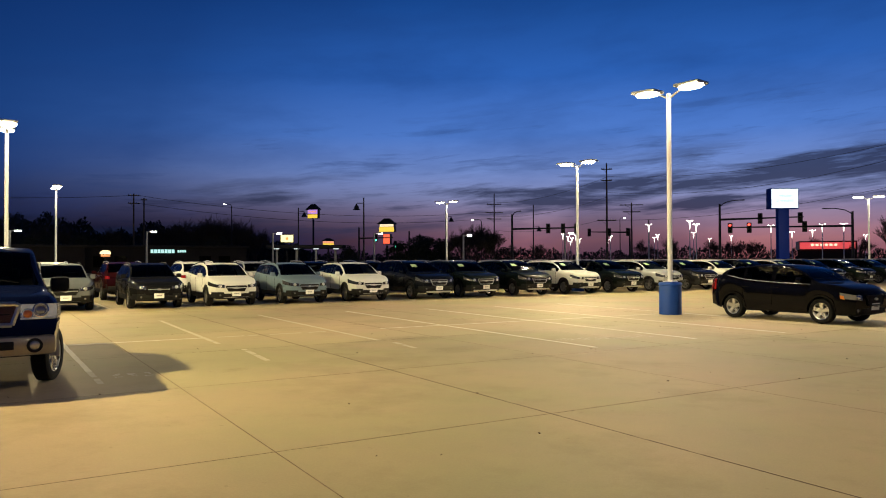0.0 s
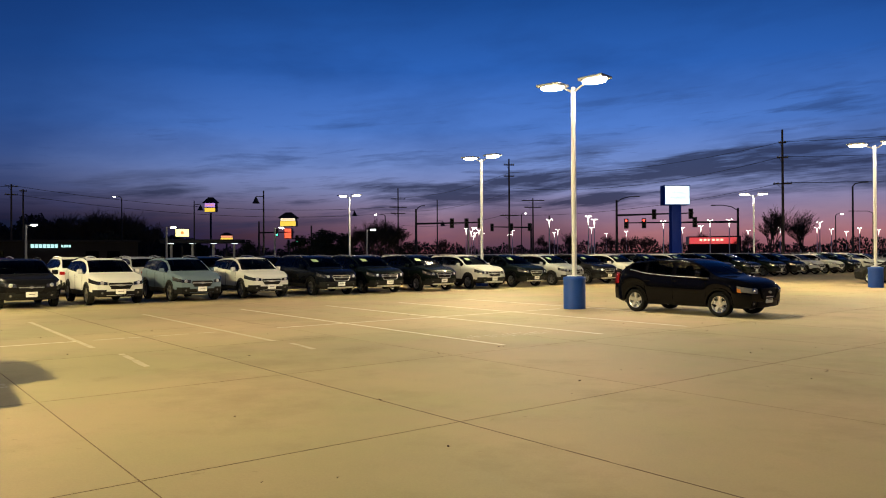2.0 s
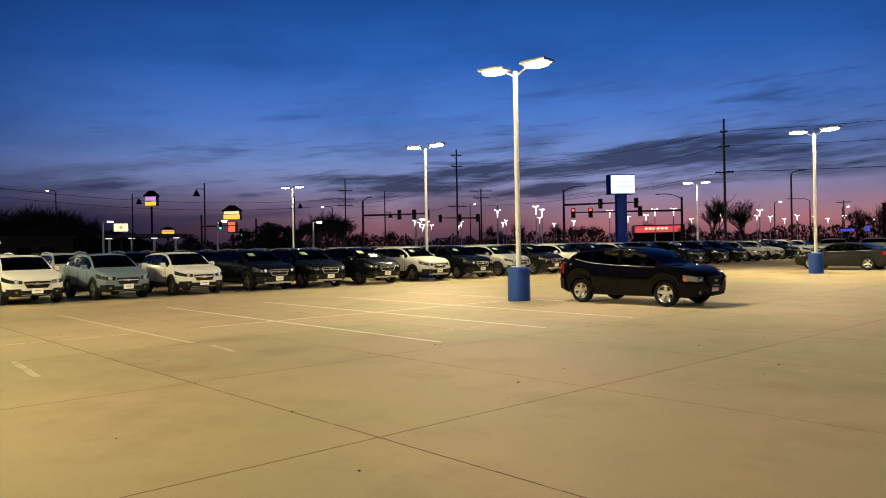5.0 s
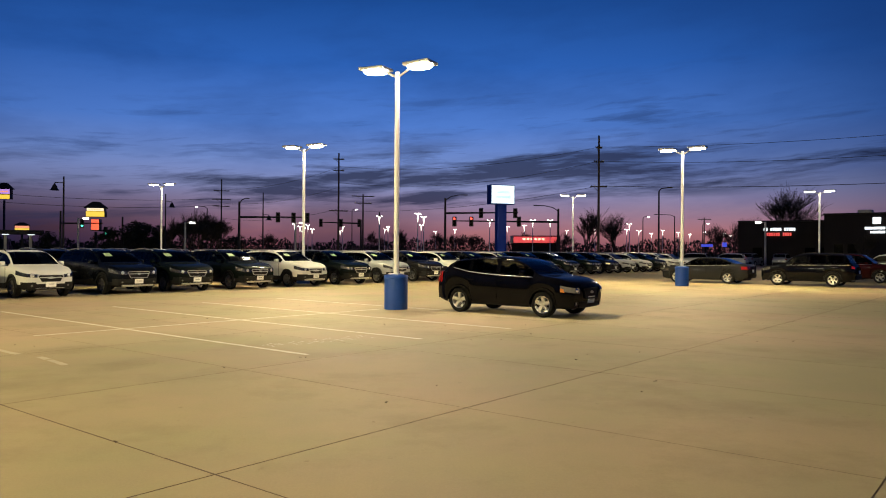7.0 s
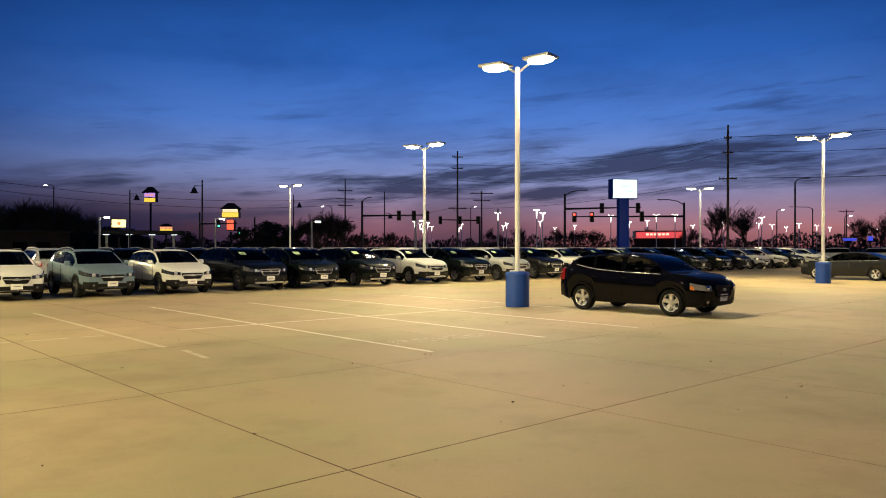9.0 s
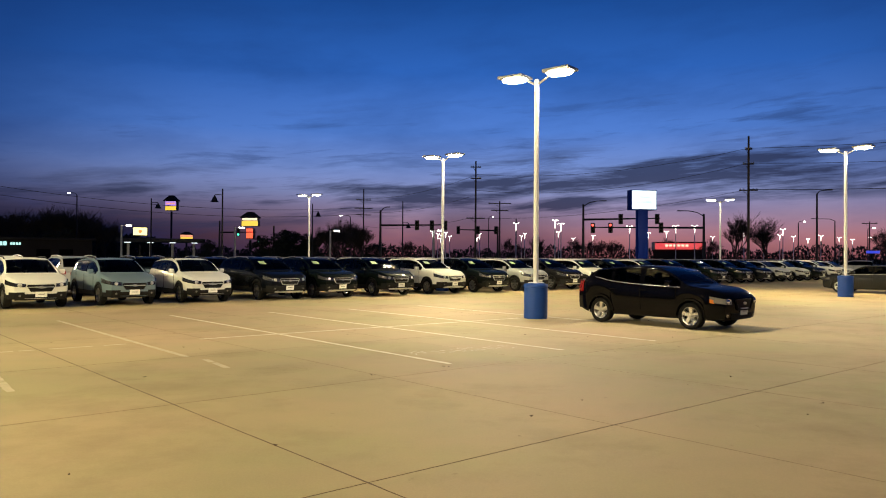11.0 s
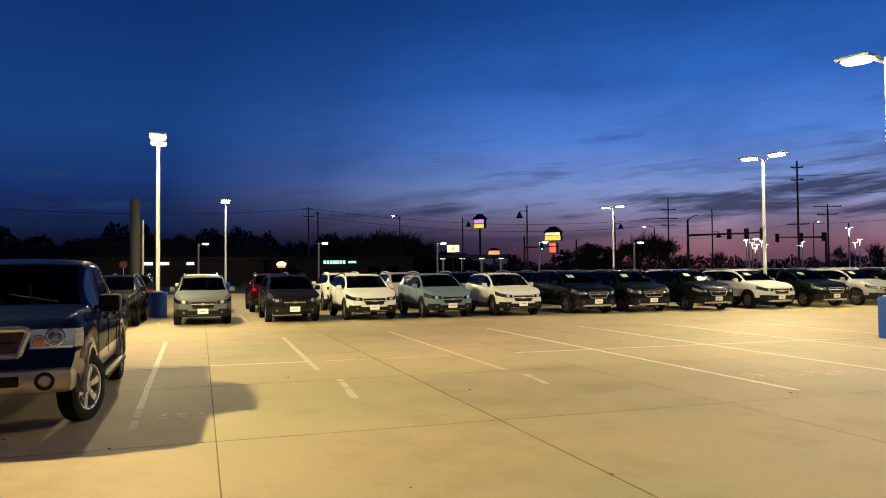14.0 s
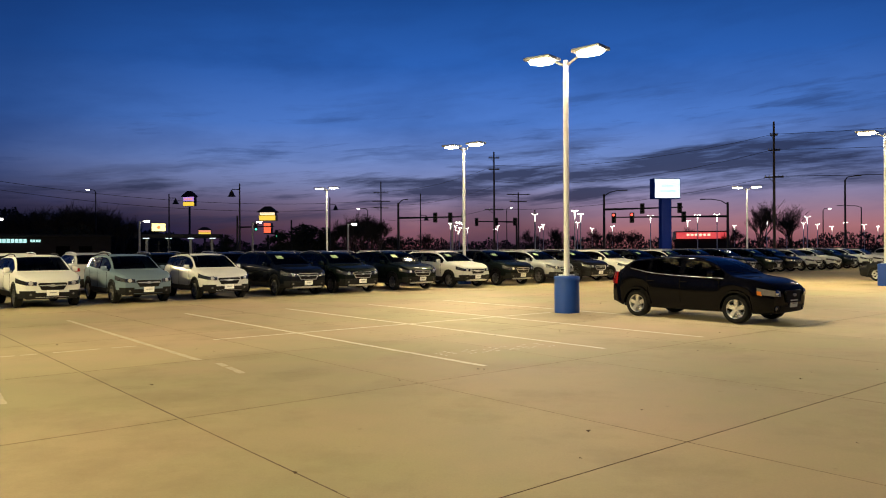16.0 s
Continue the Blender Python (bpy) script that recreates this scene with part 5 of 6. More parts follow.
canopy = empty("fuel_canopy", stand(-27.5, 140))
part("roof", boxed(-7.2, 7.2, -3, 3, up(0.95, 140), up(1.22, 140), 0.05), DARK_STEEL, canopy)
for x in (-5.4, -1.8, 1.8, 5.4):
    part("column", boxed(x - 0.2, x + 0.2, -0.2, 0.2, 0, up(0.95, 140)), GREY_STEEL, canopy)
    part("downlight", boxed(x - 0.5, x + 0.5, -2.6, -2.0, up(0.95, 140) - 0.12, up(0.95, 140) - 0.01), WHITE_GLOW, canopy, "lit downlight", smooth=0)
tagged(canopy, "flat fuel station canopy with lit downlights on columns", "canopy")

TEAL_GLOW = glowing("teal_sign_light", (0.50, 0.95, 0.90), 1.1)
store = empty("corner_store", stand(-38.0, 124))
part("wall", boxed(-13, 13, 0, 10, 0, 4.0, 0.05), BRICK, store)
part("roof", boxed(-13.4, 13.4, -0.5, 10.4, 4.0, 4.3, 0.05), ROOFING, store)
for k in range(7):
    x = -1.7 + k * 0.52
    part("sign_bar", boxed(x, x + 0.40, -0.12, -0.02, 3.1, 3.65), TEAL_GLOW, store, smooth=0)
for k in range(4):
    x = 2.3 + k * 0.34
    part("sign_bar", boxed(x, x + 0.26, -0.12, -0.02, 3.2, 3.55), TEAL_GLOW, store, smooth=0)
for x in (-9.0, -6.0, 6.5, 9.5):
    part("window", boxed(x - 0.9, x + 0.9, -0.03, 0.02, 0.9, 2.6), GLASS, store, smooth=0)
tagged(store, "low dark corner store with a white lit sign", "building")

dome = empty("round_sign", stand(-41.9, 108))
part("post", boxed(-0.12, 0.12, -0.12, 0.12, 0, 2.4), DARK_STEEL, dome)
bm = bmesh.new()
ring = [(-0.6, 2.75), (0.6, 2.75)] + [(0.7 * math.cos(a * math.pi / 8), 2.9 + 0.42 * math.sin(a * math.pi / 8)) for a in range(9)]
front, rear = [bm.verts.new((x, -0.2, z)) for x, z in ring], [bm.verts.new((x, 0.2, z)) for x, z in ring]
bm.faces.new(front)
bm.faces.new(rear[::-1])
for k in range(len(ring)):
    bm.faces.new((front[k], rear[k], rear[(k + 1) % len(ring)], front[(k + 1) % len(ring)]))
bmesh.ops.recalc_face_normals(bm, faces=bm.faces)
part("lit_panel", bm, glowing("cream_sign_light", (1.0, 0.72, 0.35), 1.8), dome, "round-topped cream lit panel")
part("lower_band", boxed(-0.55, 0.55, -0.22, 0.22, 2.45, 2.66, 0.03), ORANGE_GLOW, dome, "orange lit band")
tagged(dome, "cream and orange round-topped lit sign", "sign")

shop = empty("shop_building", stand(-50.3, 112))
part("wall", boxed(-12, 14, 0, 12, 0, 3.8, 0.05), BRICK, shop)
part("roof", boxed(-12.3, 14.3, -0.4, 12.3, 3.8, 4.1, 0.05), ROOFING, shop)
for x, wide in ((-1.8, 0.65), (0.1, 0.85), (3.8, 0.5)):
    part("lit_sign", boxed(x - wide, x + wide, -0.14, -0.01, 2.95, 3.35, 0.02), WHITE_GLOW, shop)
tagged(shop, "low dark shop with white lit wall signs", "building")

column = empty("tall_column", stand(-52.0, 62))
part("shaft", lathe(bmesh.new(), [(0, 0), (0.40, 0), (0.36, 7.4), (0.30, 7.5), (0, 7.5)], 16), surface("column_grey", (0.055, 0.054, 0.054), 0.8), column)
part("side_pipe", rodded((0.55, 0, 0), (0.55, 0, 5.9), 0.10, 0.08), GREY_STEEL, column)
tagged(column, "tall grey round column beside a thin pipe", "column")
stop = empty("stop_sign", stand(-52.75, 66))
part("post", rodded((0, 0, 0), (0, 0, 2.8), 0.03), GREY_STEEL, stop)
part("face", lathe(bmesh.new(), [(0.32, 0), (0.32, 0.02), (0, 0.02)], 8, Matrix.Translation((0, -0.03, 2.5)) @ Matrix.Rotation(radians(90), 4, "X") @ Matrix.Rotation(radians(22.5), 4, "Z")), surface("faded_red_sign", (0.06, 0.008, 0.007), 0.6), stop)
tagged(stop, "red octagonal road sign on a steel post", "sign")


# ---- street lamps
def street_lamp(az, r, elev, side):
    h = up(elev, r)
    s = empty("street_lamp", stand(az, r))
    part("pole", rodded((0, 0, 0), (0, 0, h), 0.16, 0.12, 10), GREY_STEEL, s)
    part("arm", rodded((0, 0, h - 0.15), (side * 0.7, 0, h + 0.05), 0.05, n=6), GREY_STEEL, s)
    head = part("lamp_head", boxed(side * 0.9 - 0.45, side * 0.9 + 0.45, -0.2, 0.2, h + 0.02, h + 0.16, 0.05), GREY_STEEL, s)
    part("lens", boxed(side * 0.9 - 0.36, side * 0.9 + 0.36, -0.23, 0.16, h - 0.16, h + 0.03, 0.06), LAMP_GLOW, head, "lit lens")
    return tagged(s, "lit single-arm street lamp on a grey pole", "street lamp", "street lamps")


for az, elev in ((-47.8, 2.15), (-39.15, 2.2), (-30.15, 2.15), (-22.4, 2.15), (-15.4, 2.0), (-7.5, 2.1), (27.1, 2.25)):
    street_lamp(az, 108, elev, 1 if az < 20 else -1)


def bell_lamp(az, r, top, lantern, side):
    h, z = up(top, r), up(lantern, r)
    s = empty("bell_lamp", stand(az, r))
    part("pole", rodded((0, 0, 0), (0, 0, h), 0.12, 0.08), DARK_STEEL, s)
    part("arm", rodded((0, 0, z + 0.75), (side * 0.9, 0, z + 0.75), 0.045), DARK_STEEL, s)
    part("shade", lathe(bmesh.new(), [(0.05, 0.7), (0.12, 0.55), (0.25, 0.35), (0.32, 0.1), (0.5, -0.1), (0.46, -0.1), (0.25, 0.15), (0, 0.3)], 14, Matrix.Translation((side * 0.9, 0, z))), DARK_STEEL, s, "unlit bell-shaped shade")
    return tagged(s, "dark street pole with an unlit bell-shaped shade", "street lamp", "bell lamps")


bell_lamp(-28.2, 115, 4.1, 3.45, 1)
bell_lamp(-23.3, 92, 4.95, 4.05, -1)
bell_lamp(-16.75, 120, 4.0, 3.1, 1)
bell_lamp(-9.9, 120, 4.3, 2.3, 1)


def signal(parent, x, z, lit=None):
    """A three-lamp traffic signal head."""
    head = part("signal_head", boxed(x - 0.28, x + 0.28, -0.18, 0.12, z - 0.66, z + 0.66, 0.05), DARK_STEEL, parent)
    for k, dz in enumerate((0.38, 0.0, -0.38)):
        m = Matrix.Translation((x, -0.18, z + dz)) @ Matrix.Rotation(radians(90), 4, "X")
        on = (lit == "red" and k == 0) or (lit == "green" and k == 2)
        part("signal_lamp", lathe(bmesh.new(), [(0.16, 0), (0.14, 0.03), (0, 0.05)], 12, m), (STOP_GLOW if lit == "red" else GREEN_GLOW) if on else BLACK_PLASTIC, head)
        part("visor", lathe(bmesh.new(), [(0.17, 0), (0.18, 0.2)], 12, m), DARK_STEEL, head)


def signal_mast(az, r, arm_elev, reach, heads, top, cobra):
    """A mast whose arm reaches reach metres to the side; heads: (distance, lit). cobra: a lamp arm on top."""
    s = empty("signal_mast", stand(az, r))
    h, z = up(top, r), up(arm_elev, r)
    part("pole", rodded((0, 0, 0), (0, 0, h), 0.2, 0.13, 10), DARK_STEEL, s)
    part("mast_arm", rodded((0, 0, z), (reach, 0, z + 0.15), 0.14, 0.07, 8), DARK_STEEL, s)
    for x, lit in heads:
        signal(s, x, z + 0.05, lit)
    if cobra:
        bm = bmesh.new()
        pts = [(0, h - 0.3), (cobra * 0.3, h + 0.2), (cobra * 0.7, h + 0.42), (cobra, h + 0.45)]
        for (xa, za), (xb, zb) in zip(pts, pts[1:]):
            rod(bm, (xa, 0, za), (xb, 0, zb), 0.06, n=6)
        part("lamp_arm", bm, DARK_STEEL, s)
        part("lamp_head", boxed(min(cobra, cobra * 1.25), max(cobra, cobra * 1.25), -0.15, 0.15, h + 0.38, h + 0.5, 0.03), DARK_STEEL, s, "unlit lamp head")
    return tagged(s, "dark traffic signal mast with a long arm", "traffic signal", "traffic signals")


signal_mast(-11.6, 100, 2.45, 9.0, ((4.9, None), (6.9, None), (8.7, None)), 3.6, 1.0)
signal_mast(-2.6, 125, 2.1, -6.6, ((-0.3, None), (-3.3, None), (-6.6, None)), 2.4, 0)
signal_mast(3.87, 100, 2.95, 9.8, ((4.8, None), (9.4, None)), 4.1, 2.4)
signal_mast(12.5, 100, 2.3, -14.0, ((-11.6, "red"), (-13.9, "red"), (-5.2, None)), 3.3, -2.6)
signal_mast(-23.5, 130, 1.75, 6.0, ((3.0, "green"),), 2.6, 0)
signal_mast(-19.6, 128, 1.25, -4.5, ((-2.4, "green"),), 2.3, 0)


def cobra_lamp(az, r, elev, reach, lit=False):
    h = up(elev, r)
    s = empty("cobra_lamp", stand(az, r))
    bm = rodded((0, 0, 0), (0, 0, h - 0.4), 0.13, 0.09)
    part("pole", bm, DARK_STEEL, s)
    bm = bmesh.new()
    pts = [(0, h - 0.45), (reach * 0.25, h - 0.1), (reach, h)]
    for (xa, za), (xb, zb) in zip(pts, pts[1:]):
        rod(bm, (xa, 0, za), (xb, 0, zb), 0.06, n=6)
    part("arm", bm, DARK_STEEL, s)
    x0, x1 = sorted((reach, reach + math.copysign(0.6, reach)))
    head = part("lamp_head", boxed(x0, x1, -0.14, 0.14, h - 0.06, h + 0.06, 0.03), DARK_STEEL, s)
    if lit:
        part("lens", boxed(x0 + 0.05, x1 - 0.05, -0.17, 0.12, h - 0.22, h - 0.05, 0.04), LAMP_GLOW, head, "lit lens")
    return tagged(s, "lit" * lit + "unlit" * (not lit) + " street lamp on a tall dark pole", "street lamp", "tall street lamps")


cobra_lamp(19.86, 95, 4.8, 1.0)
cobra_lamp(20.95, 150, 2.85, -3.2)
cobra_lamp(18.7, 165, 2.7, 0.8, True)
cobra_lamp(-33.0, 150, 4.3, -1.0, True)
cobra_lamp(-13.9, 150, 3.2, -1.6, True)
cobra_lamp(-3.3, 190, 3.2, 0.8, True)
cobra_lamp(22.9, 180, 2.2, 0.8, True)


# ---- lamps of the lots across the street
def flood_lamp(h, heads):
    s = empty("flood_lamp")
    part("pole", lathe(bmesh.new(), [(0, 0), (0.09, 0), (0.07, h - 1.6), (0, h - 1.58)], 8), POLE_WHITE, s)
    # glowing cone in place of the pole top that the heads light up
    part("diffuser", lathe(bmesh.new(), [(0, h - 1.55), (0.05, h - 1.5), (0.15, h - 0.35), (0.11, h - 0.25), (0, h - 0.25)], 8), LIT_POLE_TOP, s, "glowing cone painting the lamp-lit pole top")
    for k in range(heads):
        a = math.pi * k / max(heads - 1, 1) if heads < 4 else 2 * math.pi * k / heads + 0.3
        x, y = math.cos(a), math.sin(a)
        part("arm", rodded((0, 0, h - 0.18), (x * 0.30, y * 0.30, h - 0.12), 0.03, n=6), HEAD_GREY, s)
        m = Matrix.Translation((x * 0.40, y * 0.40, h - 0.12)) @ Matrix.Rotation(a, 4, "Z") @ Matrix.Rotation(radians(-4), 4, "Y")
        head = part("lamp_head", boxed(-0.22, 0.22, -0.13, 0.13, 0.0, 0.07, 0.03, m=m), HEAD_GREY, s)
        part("lens", boxed(-0.13, 0.13, -0.10, 0.10, -0.09, -0.001, 0.035, m=m), LAMP_GLOW, head, "lit white lens")
    return tagged(s, "lit white multi-headed flood lamp on a thin pole", "lamp post", "flood lamps across the street")


twin, quad = flood_lamp(8.0, 2), flood_lamp(8.0, 4)
twin.matrix_basis, quad.matrix_basis = stand(-1.2, 130), stand(2.2, 132)
for k, (az, elev) in enumerate(((1.75, 3.0), (-0.55, 1.95), (-0.8, 1.75), (4.58, 1.77), (2.0, 2.1), (7.27, 2.53), (8.6, 2.0), (10.55, 2.54), (11.87, 2.54), (9.9, 2.1), (13.1, 1.7), (17.73, 2.23), (16.5, 1.6), (17.53, 1.81),
                                (18.4, 1.7), (19.3, 1.5), (20.1, 1.75), (21.2, 1.6), (22.0, 1.45), (23.0, 1.6), (24.3, 1.51), (24.8, 1.3), (-7.6, 2.1), (-7.2, 1.9), (-6.9, 1.75), (-6.6, 2.0), (-6.3, 1.7), (-7.0, 1.5), (-4.2, 1.6), (-4.0, 1.9), (15.2, 1.9), (3.1, 1.6))):
    r = 6.3 / math.tan(radians(elev))
    copy_thing(twin if k % 3 else quad, stand(az, r, random.uniform(-40, 40)))

# ---- lit arcade, blue sign, clinic
arcade = empty("lit_arcade", stand(10.75, 160))
part("wall", boxed(-5.0, 5.3, 0, 6, 0, 5.3), BRICK, arcade, smooth=0)
part("red_fascia", boxed(-4.6, 5.0, -0.3, -0.02, 3.75, 5.05, 0.05), glowing("red_fascia_light", (1.0, 0.07, 0.05), 0.75), arcade, "glowing red fascia")
for k in range(6):
    part("fascia_bar", boxed(-2.6 + k * 0.8, -2.1 + k * 0.8, -0.34, -0.31, 4.35, 4.75), CREAM_GLOW, arcade, smooth=0)
part("white_end", boxed(-5.3, -4.63, -0.3, -0.01, 3.6, 5.2, 0.04), GREY_STEEL, arcade)
tagged(arcade, "low building with a glowing red fascia", "building")
for az, wide in ((23.2, 2.1), (24.4, 0.8)):
    b = empty("blue_sign", stand(az, 150))
    part("post", boxed(-0.1, 0.1, 0.0, 0.2, 0, 3.0), DARK_STEEL, b)
    part("lit_panel", boxed(-wide / 2, wide / 2, -0.25, 0.0, 3.0, 3.45 if wide > 1 else 3.8, 0.04), BLUE_GLOW, b)
    tagged(b, "low blue lit sign on a post", "sign")


def clinic(az, r, x0, x1, h, name, label):
    b = empty(name, stand(az, r))
    part("wall", boxed(x0, x1, 0, 18, 0, h, 0.05), BRICK, b)
    part("parapet", boxed(x0 - 0.1, x1 + 0.1, -0.12, 0.3, h, h + 0.18, 0.03), ROOFING, b)
    return tagged(b, label, "building")


one = clinic(28.3, 113, -5.9, 6.2, up(2.25, 113), "clinic_building", "low dark brick clinic with white and red lit lettering")
for k in range(14):
    if k not in (2, 8):
        part("sign_bar", boxed(-2.6 + k * 0.29, -2.6 + k * 0.29 + 0.22, -0.14, -0.02, up(1.62, 113), up(1.82, 113)), WHITE_GLOW, one, smooth=0)
for k in range(11):
    if k != 6:
        part("sign_bar", boxed(-2.2 + k * 0.29, -2.2 + k * 0.29 + 0.22, -0.14, -0.02, up(1.26, 113), up(1.48, 113)), RED_GLOW, one, "red lit letter bar", smooth=0)
for x in (-3.4, 3.2, 5.0):
    part("window", boxed(x - 0.6, x + 0.6, -0.03, 0.02, 0.9, 2.6), GLASS, one, smooth=0)
two = clinic(40.0, 106, -17.2, 20, up(2.72, 106), "office_building", "dark brick office building with lit blue-white signs")
part("roof_unit", boxed(-13.8, -12.2, 3, 5, up(2.72, 106), up(3.1, 106), 0.05), GREY_STEEL, two)
for x, z0, z1, wide in ((-11.3, 2.05, 2.5, 0.45), (-11.5, 1.68, 1.85, 1.1), (-11.2, 1.42, 1.58, 0.8)):
    part("lit_sign", boxed(x - wide, x + wide, -0.16, -0.02, up(z0, 106), up(z1, 106), 0.03), WHITE_GLOW, two)
for x in (-15.5, -14.0, -9.0):
    part("window", boxed(x - 0.5, x + 0.5, -0.03, 0.02, 1.0, 3.0), GLASS, two, smooth=0)
porch = empty("porch_lamp", stand(33.45, 100))
part("post", rodded((0, 0, 0), (0, 0, up(0.7, 100)), 0.05), DARK_STEEL, porch)
part("globe", lathe(bmesh.new(), [(0, -0.22), (0.16, -0.15), (0.22, 0), (0.16, 0.15), (0, 0.22)], 12, Matrix.Translation((0, 0, up(0.78, 100)))), glowing("warm_lamp_light", (1.0, 0.68, 0.3), 12.0), porch, "warm lit globe")
tagged(porch, "warm lit globe lamp on a short post", "lamp post")


# ---- trees
def bare_tree(h, spread, seed, depth=6, lean=0.0):
    """Trunk and limbs in one bmesh, twigs in another."""
    rnd = random.Random(seed)
    trunk, crown = bmesh.new(), bmesh.new()

    def grow(a, way, length, r, left):
        b = a + way * length
        r = max(r, 0.009)
        rod(trunk if left >= depth - 2 else crown, a, b, r, r * 0.68, 6 if left >= depth - 2 else 3)
        if left == 0:
            return
        n = 3 if left > 3 else 4
        for k in range(n):
            turn = rnd.uniform(0, 2 * math.pi)
            side = Vector((math.cos(turn), math.sin(turn), rnd.uniform(0.05, 0.65)))
            grow(a.lerp(b, rnd.uniform(0.35, 1.0)), (way * (1.0 if k == 0 else 0.6) + side * spread * rnd.uniform(0.4, 0.9)).normalized(), length * rnd.uniform(0.68, 0.92), r * 0.6, left - 1)
    grow(Vector((0, 0, -0.1)), Vector((lean, 0, 1)).normalized(), h * 0.19, h * 0.014, depth)
    return trunk, crown


BARE = []
for k, (spread, depth) in enumerate(((0.62, 6), (0.5, 6), (0.7, 6), (0.45, 6))):
    tr, cr = bare_tree(10.0, spread, 11 + k, depth)
    t = empty("bare_tree")
    part("trunk", tr, BARK, t)
    part("crown", cr, BARK, t)
    tagged(t, "leafless tree with a fine dark crown", "tree", "bare trees")
    BARE.append(t)


def plant(k, az, r, elev, fresh=False):
    h = up(elev, r)
    m = stand(az, r, random.uniform(0, 360))
    ob = BARE[k] if fresh else copy_thing(BARE[k], m)
    top = max(v.co.z for c in BARE[k].children for v in c.data.vertices)
    ob.matrix_basis = m @ Matrix.Diagonal((h / top, h / top, h / top, 1))
    return ob


big = plant(0, 27.9, 150, 5.1, True)
big.matrix_basis = big.matrix_basis @ Matrix.Diagonal((1.15, 1.15, 1, 1))
plant(1, 14.6, 120, 3.5, True)
plant(2, 16.7, 128, 3.1, True)
plant(3, 33.2, 95, 1.6, True)
for az, r, elev in ((-15.6, 122, 2.9), (-14.2, 126, 2.9), (-13.0, 120, 2.5), (-16.6, 124, 2.4), (-33.8, 160, 3.5), (-35.2, 165, 3.5), (-32.3, 158, 3.2), (-36.8, 165, 3.1), (-38.4, 168, 2.8), (-31.2, 160, 2.6), (-34.6, 175, 3.3),
                    (-43.5, 165, 2.6), (-45.5, 160, 2.8), (-47.0, 165, 2.7), (-49.5, 160, 3.0), (-41.0, 170, 2.6), (-51.5, 165, 2.6), (-54.0, 160, 2.9), (29.6, 155, 3.2), (26.3, 160, 2.9), (3.5, 180, 1.7), (0.6, 180, 1.8), (-1.6, 185, 1.6), (23.8, 190, 2.2), (25.0, 190, 2.3), (-9.3, 150, 1.5), (9.5, 190, 1.7), (4.6, 170, 1.6), (6.1, 175, 1.5), (12.9, 150, 1.6), (-33.0, 162, 3.4), (-34.2, 158, 3.6), (-35.9, 160, 3.3), (-31.8, 170, 2.9), (-14.8, 118, 2.6), (-15.1, 128, 3.0), (-13.6, 122, 2.7)):
    plant(random.choice((0, 1, 2, 3)), az, r, elev)


def evergreen(h, seed):
    """A trunk and a ragged crown of many small clumps."""
    rnd = random.Random(seed)
    trunk, crown = rodded((0, 0, 0), (0, 0, h * 0.8), h * 0.02, h * 0.006), bmesh.new()
    lobes = [(Vector((rnd.uniform(-0.22, 0.22) * h, rnd.uniform(-0.22, 0.22) * h, rnd.uniform(0.28, 0.84) * h)), h * rnd.uniform(0.10, 0.22)) for _ in range(9)]
    lobes += [(Vector((rnd.uniform(-0.3, 0.3) * h, rnd.uniform(-0.3, 0.3) * h, rnd.uniform(0.05, 0.2) * h)), h * 0.2) for _ in range(4)]
    for k in range(2600):
        middle, rad = rnd.choice(lobes)
        a, t, q = rnd.uniform(0, 2 * math.pi), rnd.uniform(-1, 1), rnd.uniform(0, 1) ** 0.4
        c = middle + Vector((math.cos(a) * math.sqrt(1 - t * t), math.sin(a) * math.sqrt(1 - t * t), t)) * rad * q
        c.z = max(c.z, 0.05)
        s = h * rnd.uniform(0.012, 0.030)
        pts = [crown.verts.new(c + Vector((rnd.uniform(-1, 1), rnd.uniform(-1, 1), rnd.uniform(-0.9, 0.7))) * s * 1.3) for _ in range(4)]
        for q in ((0, 1, 2), (0, 2, 3), (0, 3, 1), (1, 3, 2)):
            crown.faces.new([pts[i] for i in q])
    return trunk, crown


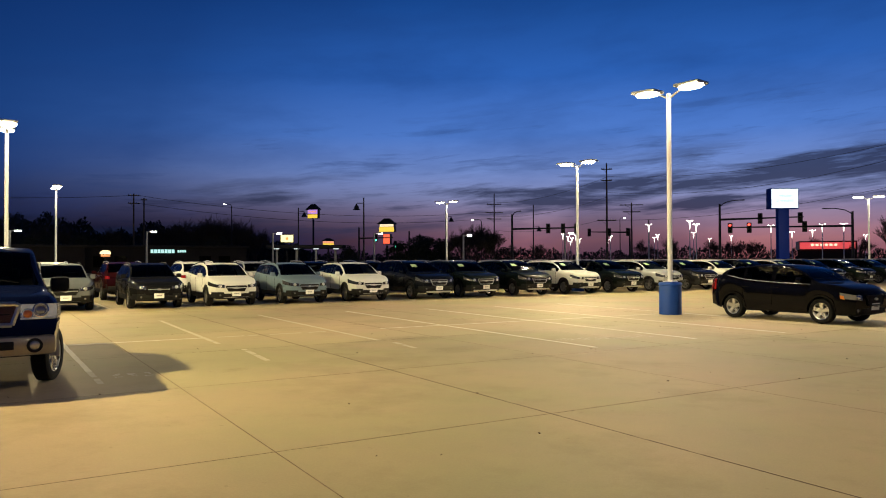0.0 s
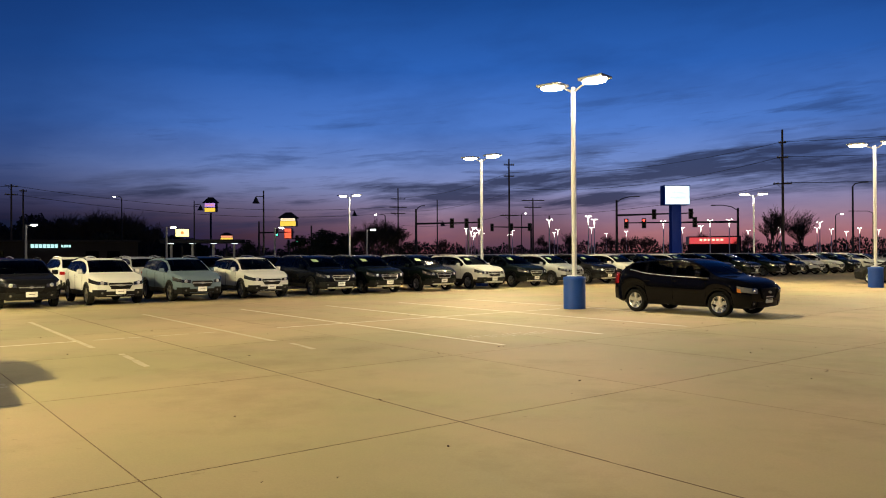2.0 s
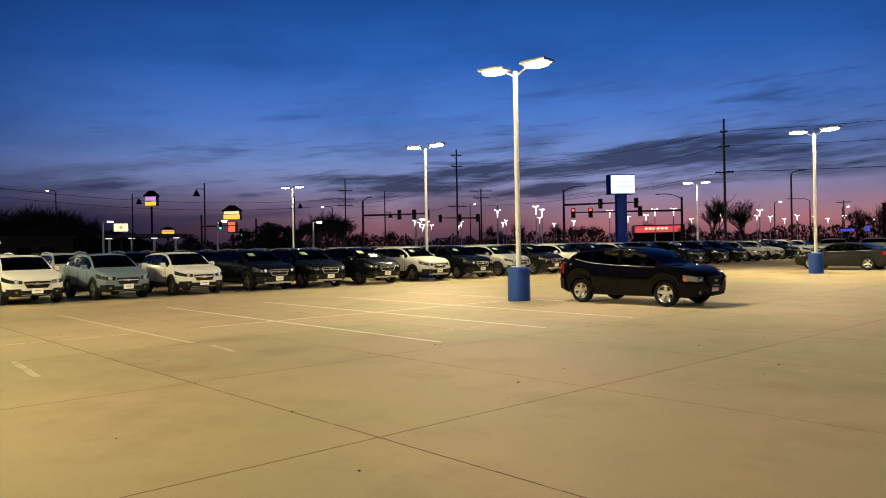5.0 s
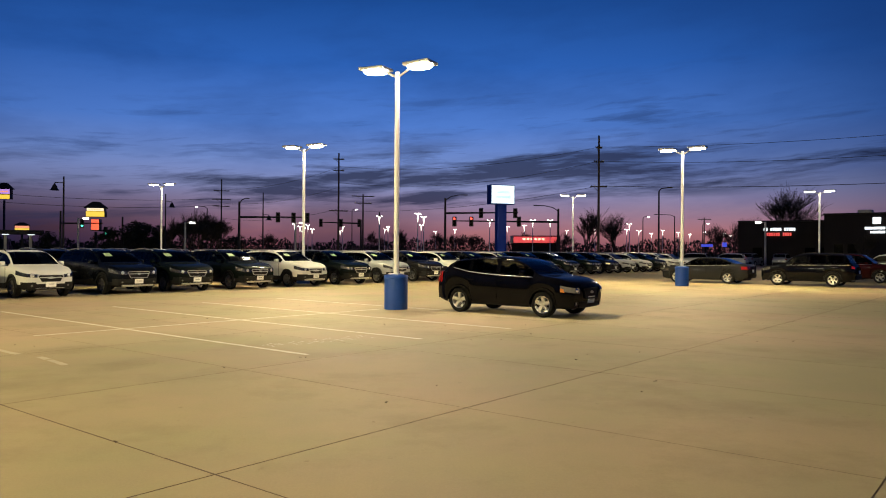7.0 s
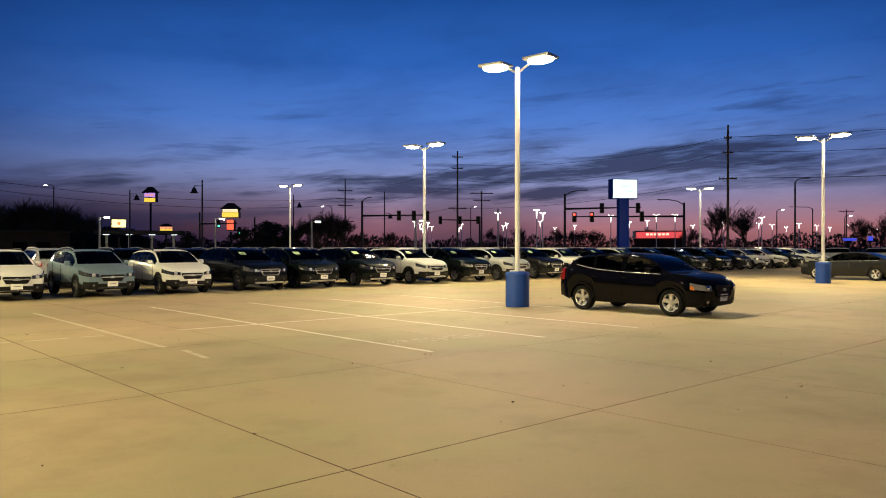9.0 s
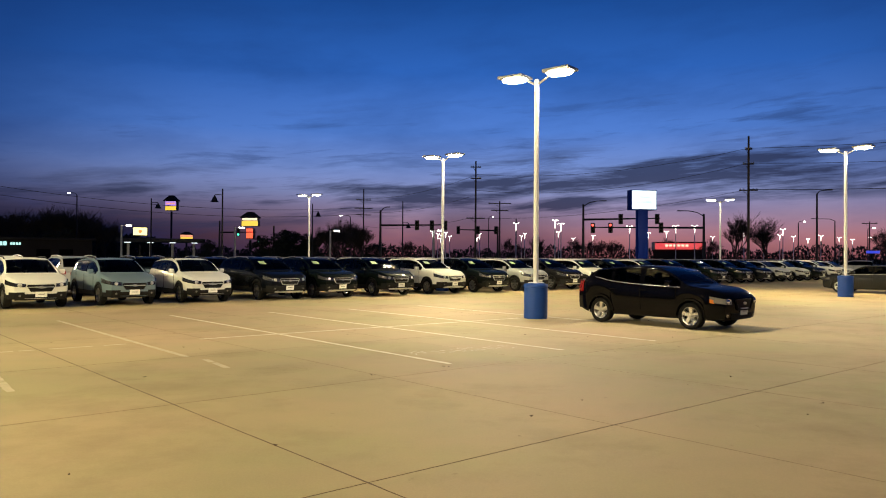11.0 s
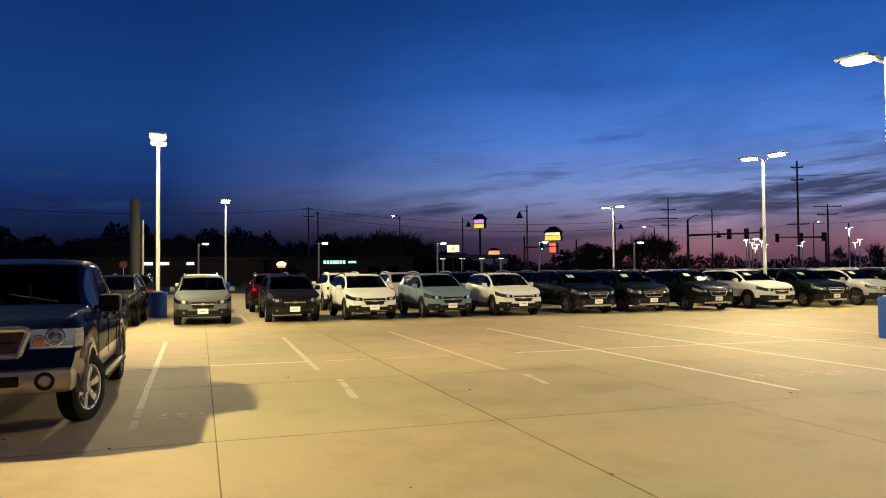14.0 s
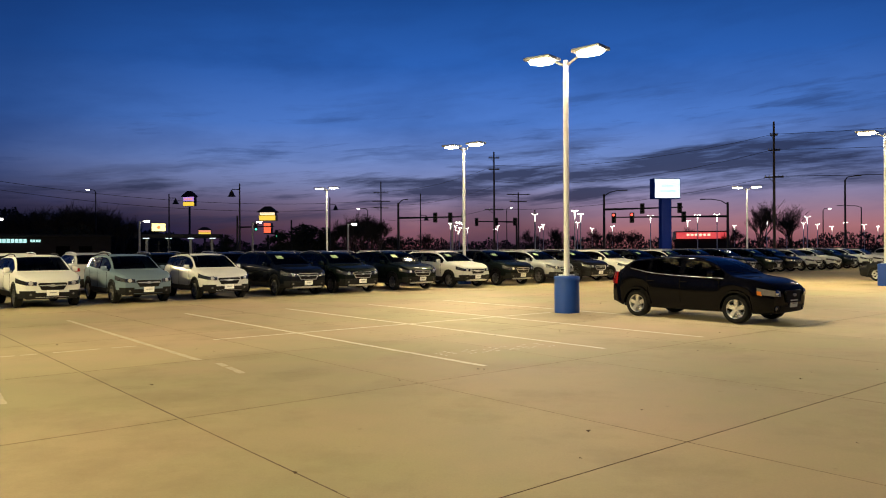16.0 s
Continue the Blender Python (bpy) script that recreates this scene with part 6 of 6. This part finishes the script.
EVER = []
for k in range(3):
    tr, cr = evergreen(6.0, 40 + k)
    t = empty("evergreen_tree")
    part("trunk", tr, BARK, t)
    part("crown", cr, NEEDLES, t, smooth=0)
    EVER.append(tagged(t, "dense dark evergreen tree beside the street", "tree", "evergreen trees"))
spots = [(-19.9, 1.9), (-19.0, 2.2), (-18.2, 2.35), (-17.5, 2.1), (-16.9, 1.8), (-20.6, 1.5), (-12.2, 1.3), (-24.2, 1.5), (-43.0, 2.1), (-45.0, 2.0), (-46.8, 2.2), (-48.6, 2.0), (-50.2, 2.1), (-52.6, 2.3), (-36.0, 1.8), (-34.0, 2.0)]
for k, (az, elev) in enumerate(spots):
    r = 128 + 4 * (k % 5)
    m = stand(az, r, 70 * k)
    ob = EVER[k] if k < 3 else copy_thing(EVER[k % 3], m)
    q = up(elev, r) / 6.0
    ob.matrix_basis = m @ Matrix.Diagonal((q * 1.25, q * 1.25, q, 1))

# far woods along the horizon, taller to the south
rnd = random.Random(5)
bm = bmesh.new()
for k in range(125000):
    south = k >= 75000
    az = rnd.uniform(-78, -27) if south else rnd.uniform(-75, 75)
    r = rnd.uniform(222, 250)
    rise = max(0.0, min(1.0, (-27 - az) / 13))
    crest = 4.7 + 0.9 * math.sin(az * 0.35) + 0.7 * math.sin(az * 1.3 + 1) + 0.5 * math.sin(az * 5.1) + rise * (8.0 + 1.8 * math.sin(az * 0.8) + 1.0 * math.sin(az * 2.9))
    c = far(az, r, rnd.uniform(0, 1) ** (1.0 if south else 1.5) * crest)
    s = rnd.uniform(0.35, 0.9) if south else rnd.uniform(0.3, 0.75)
    pts = [bm.verts.new(c + Vector((rnd.uniform(-0.55, 0.55), rnd.uniform(-0.55, 0.55), rnd.uniform(-0.8, 1.0))) * s) for _ in range(4)]
    for q in ((0, 1, 2), (0, 2, 3), (0, 3, 1), (1, 3, 2)):
        bm.faces.new([pts[i] for i in q])
tagged(part("far_woods", bm, NEEDLES, smooth=0), "dark low woods along the horizon", "woods", kind="stuff")
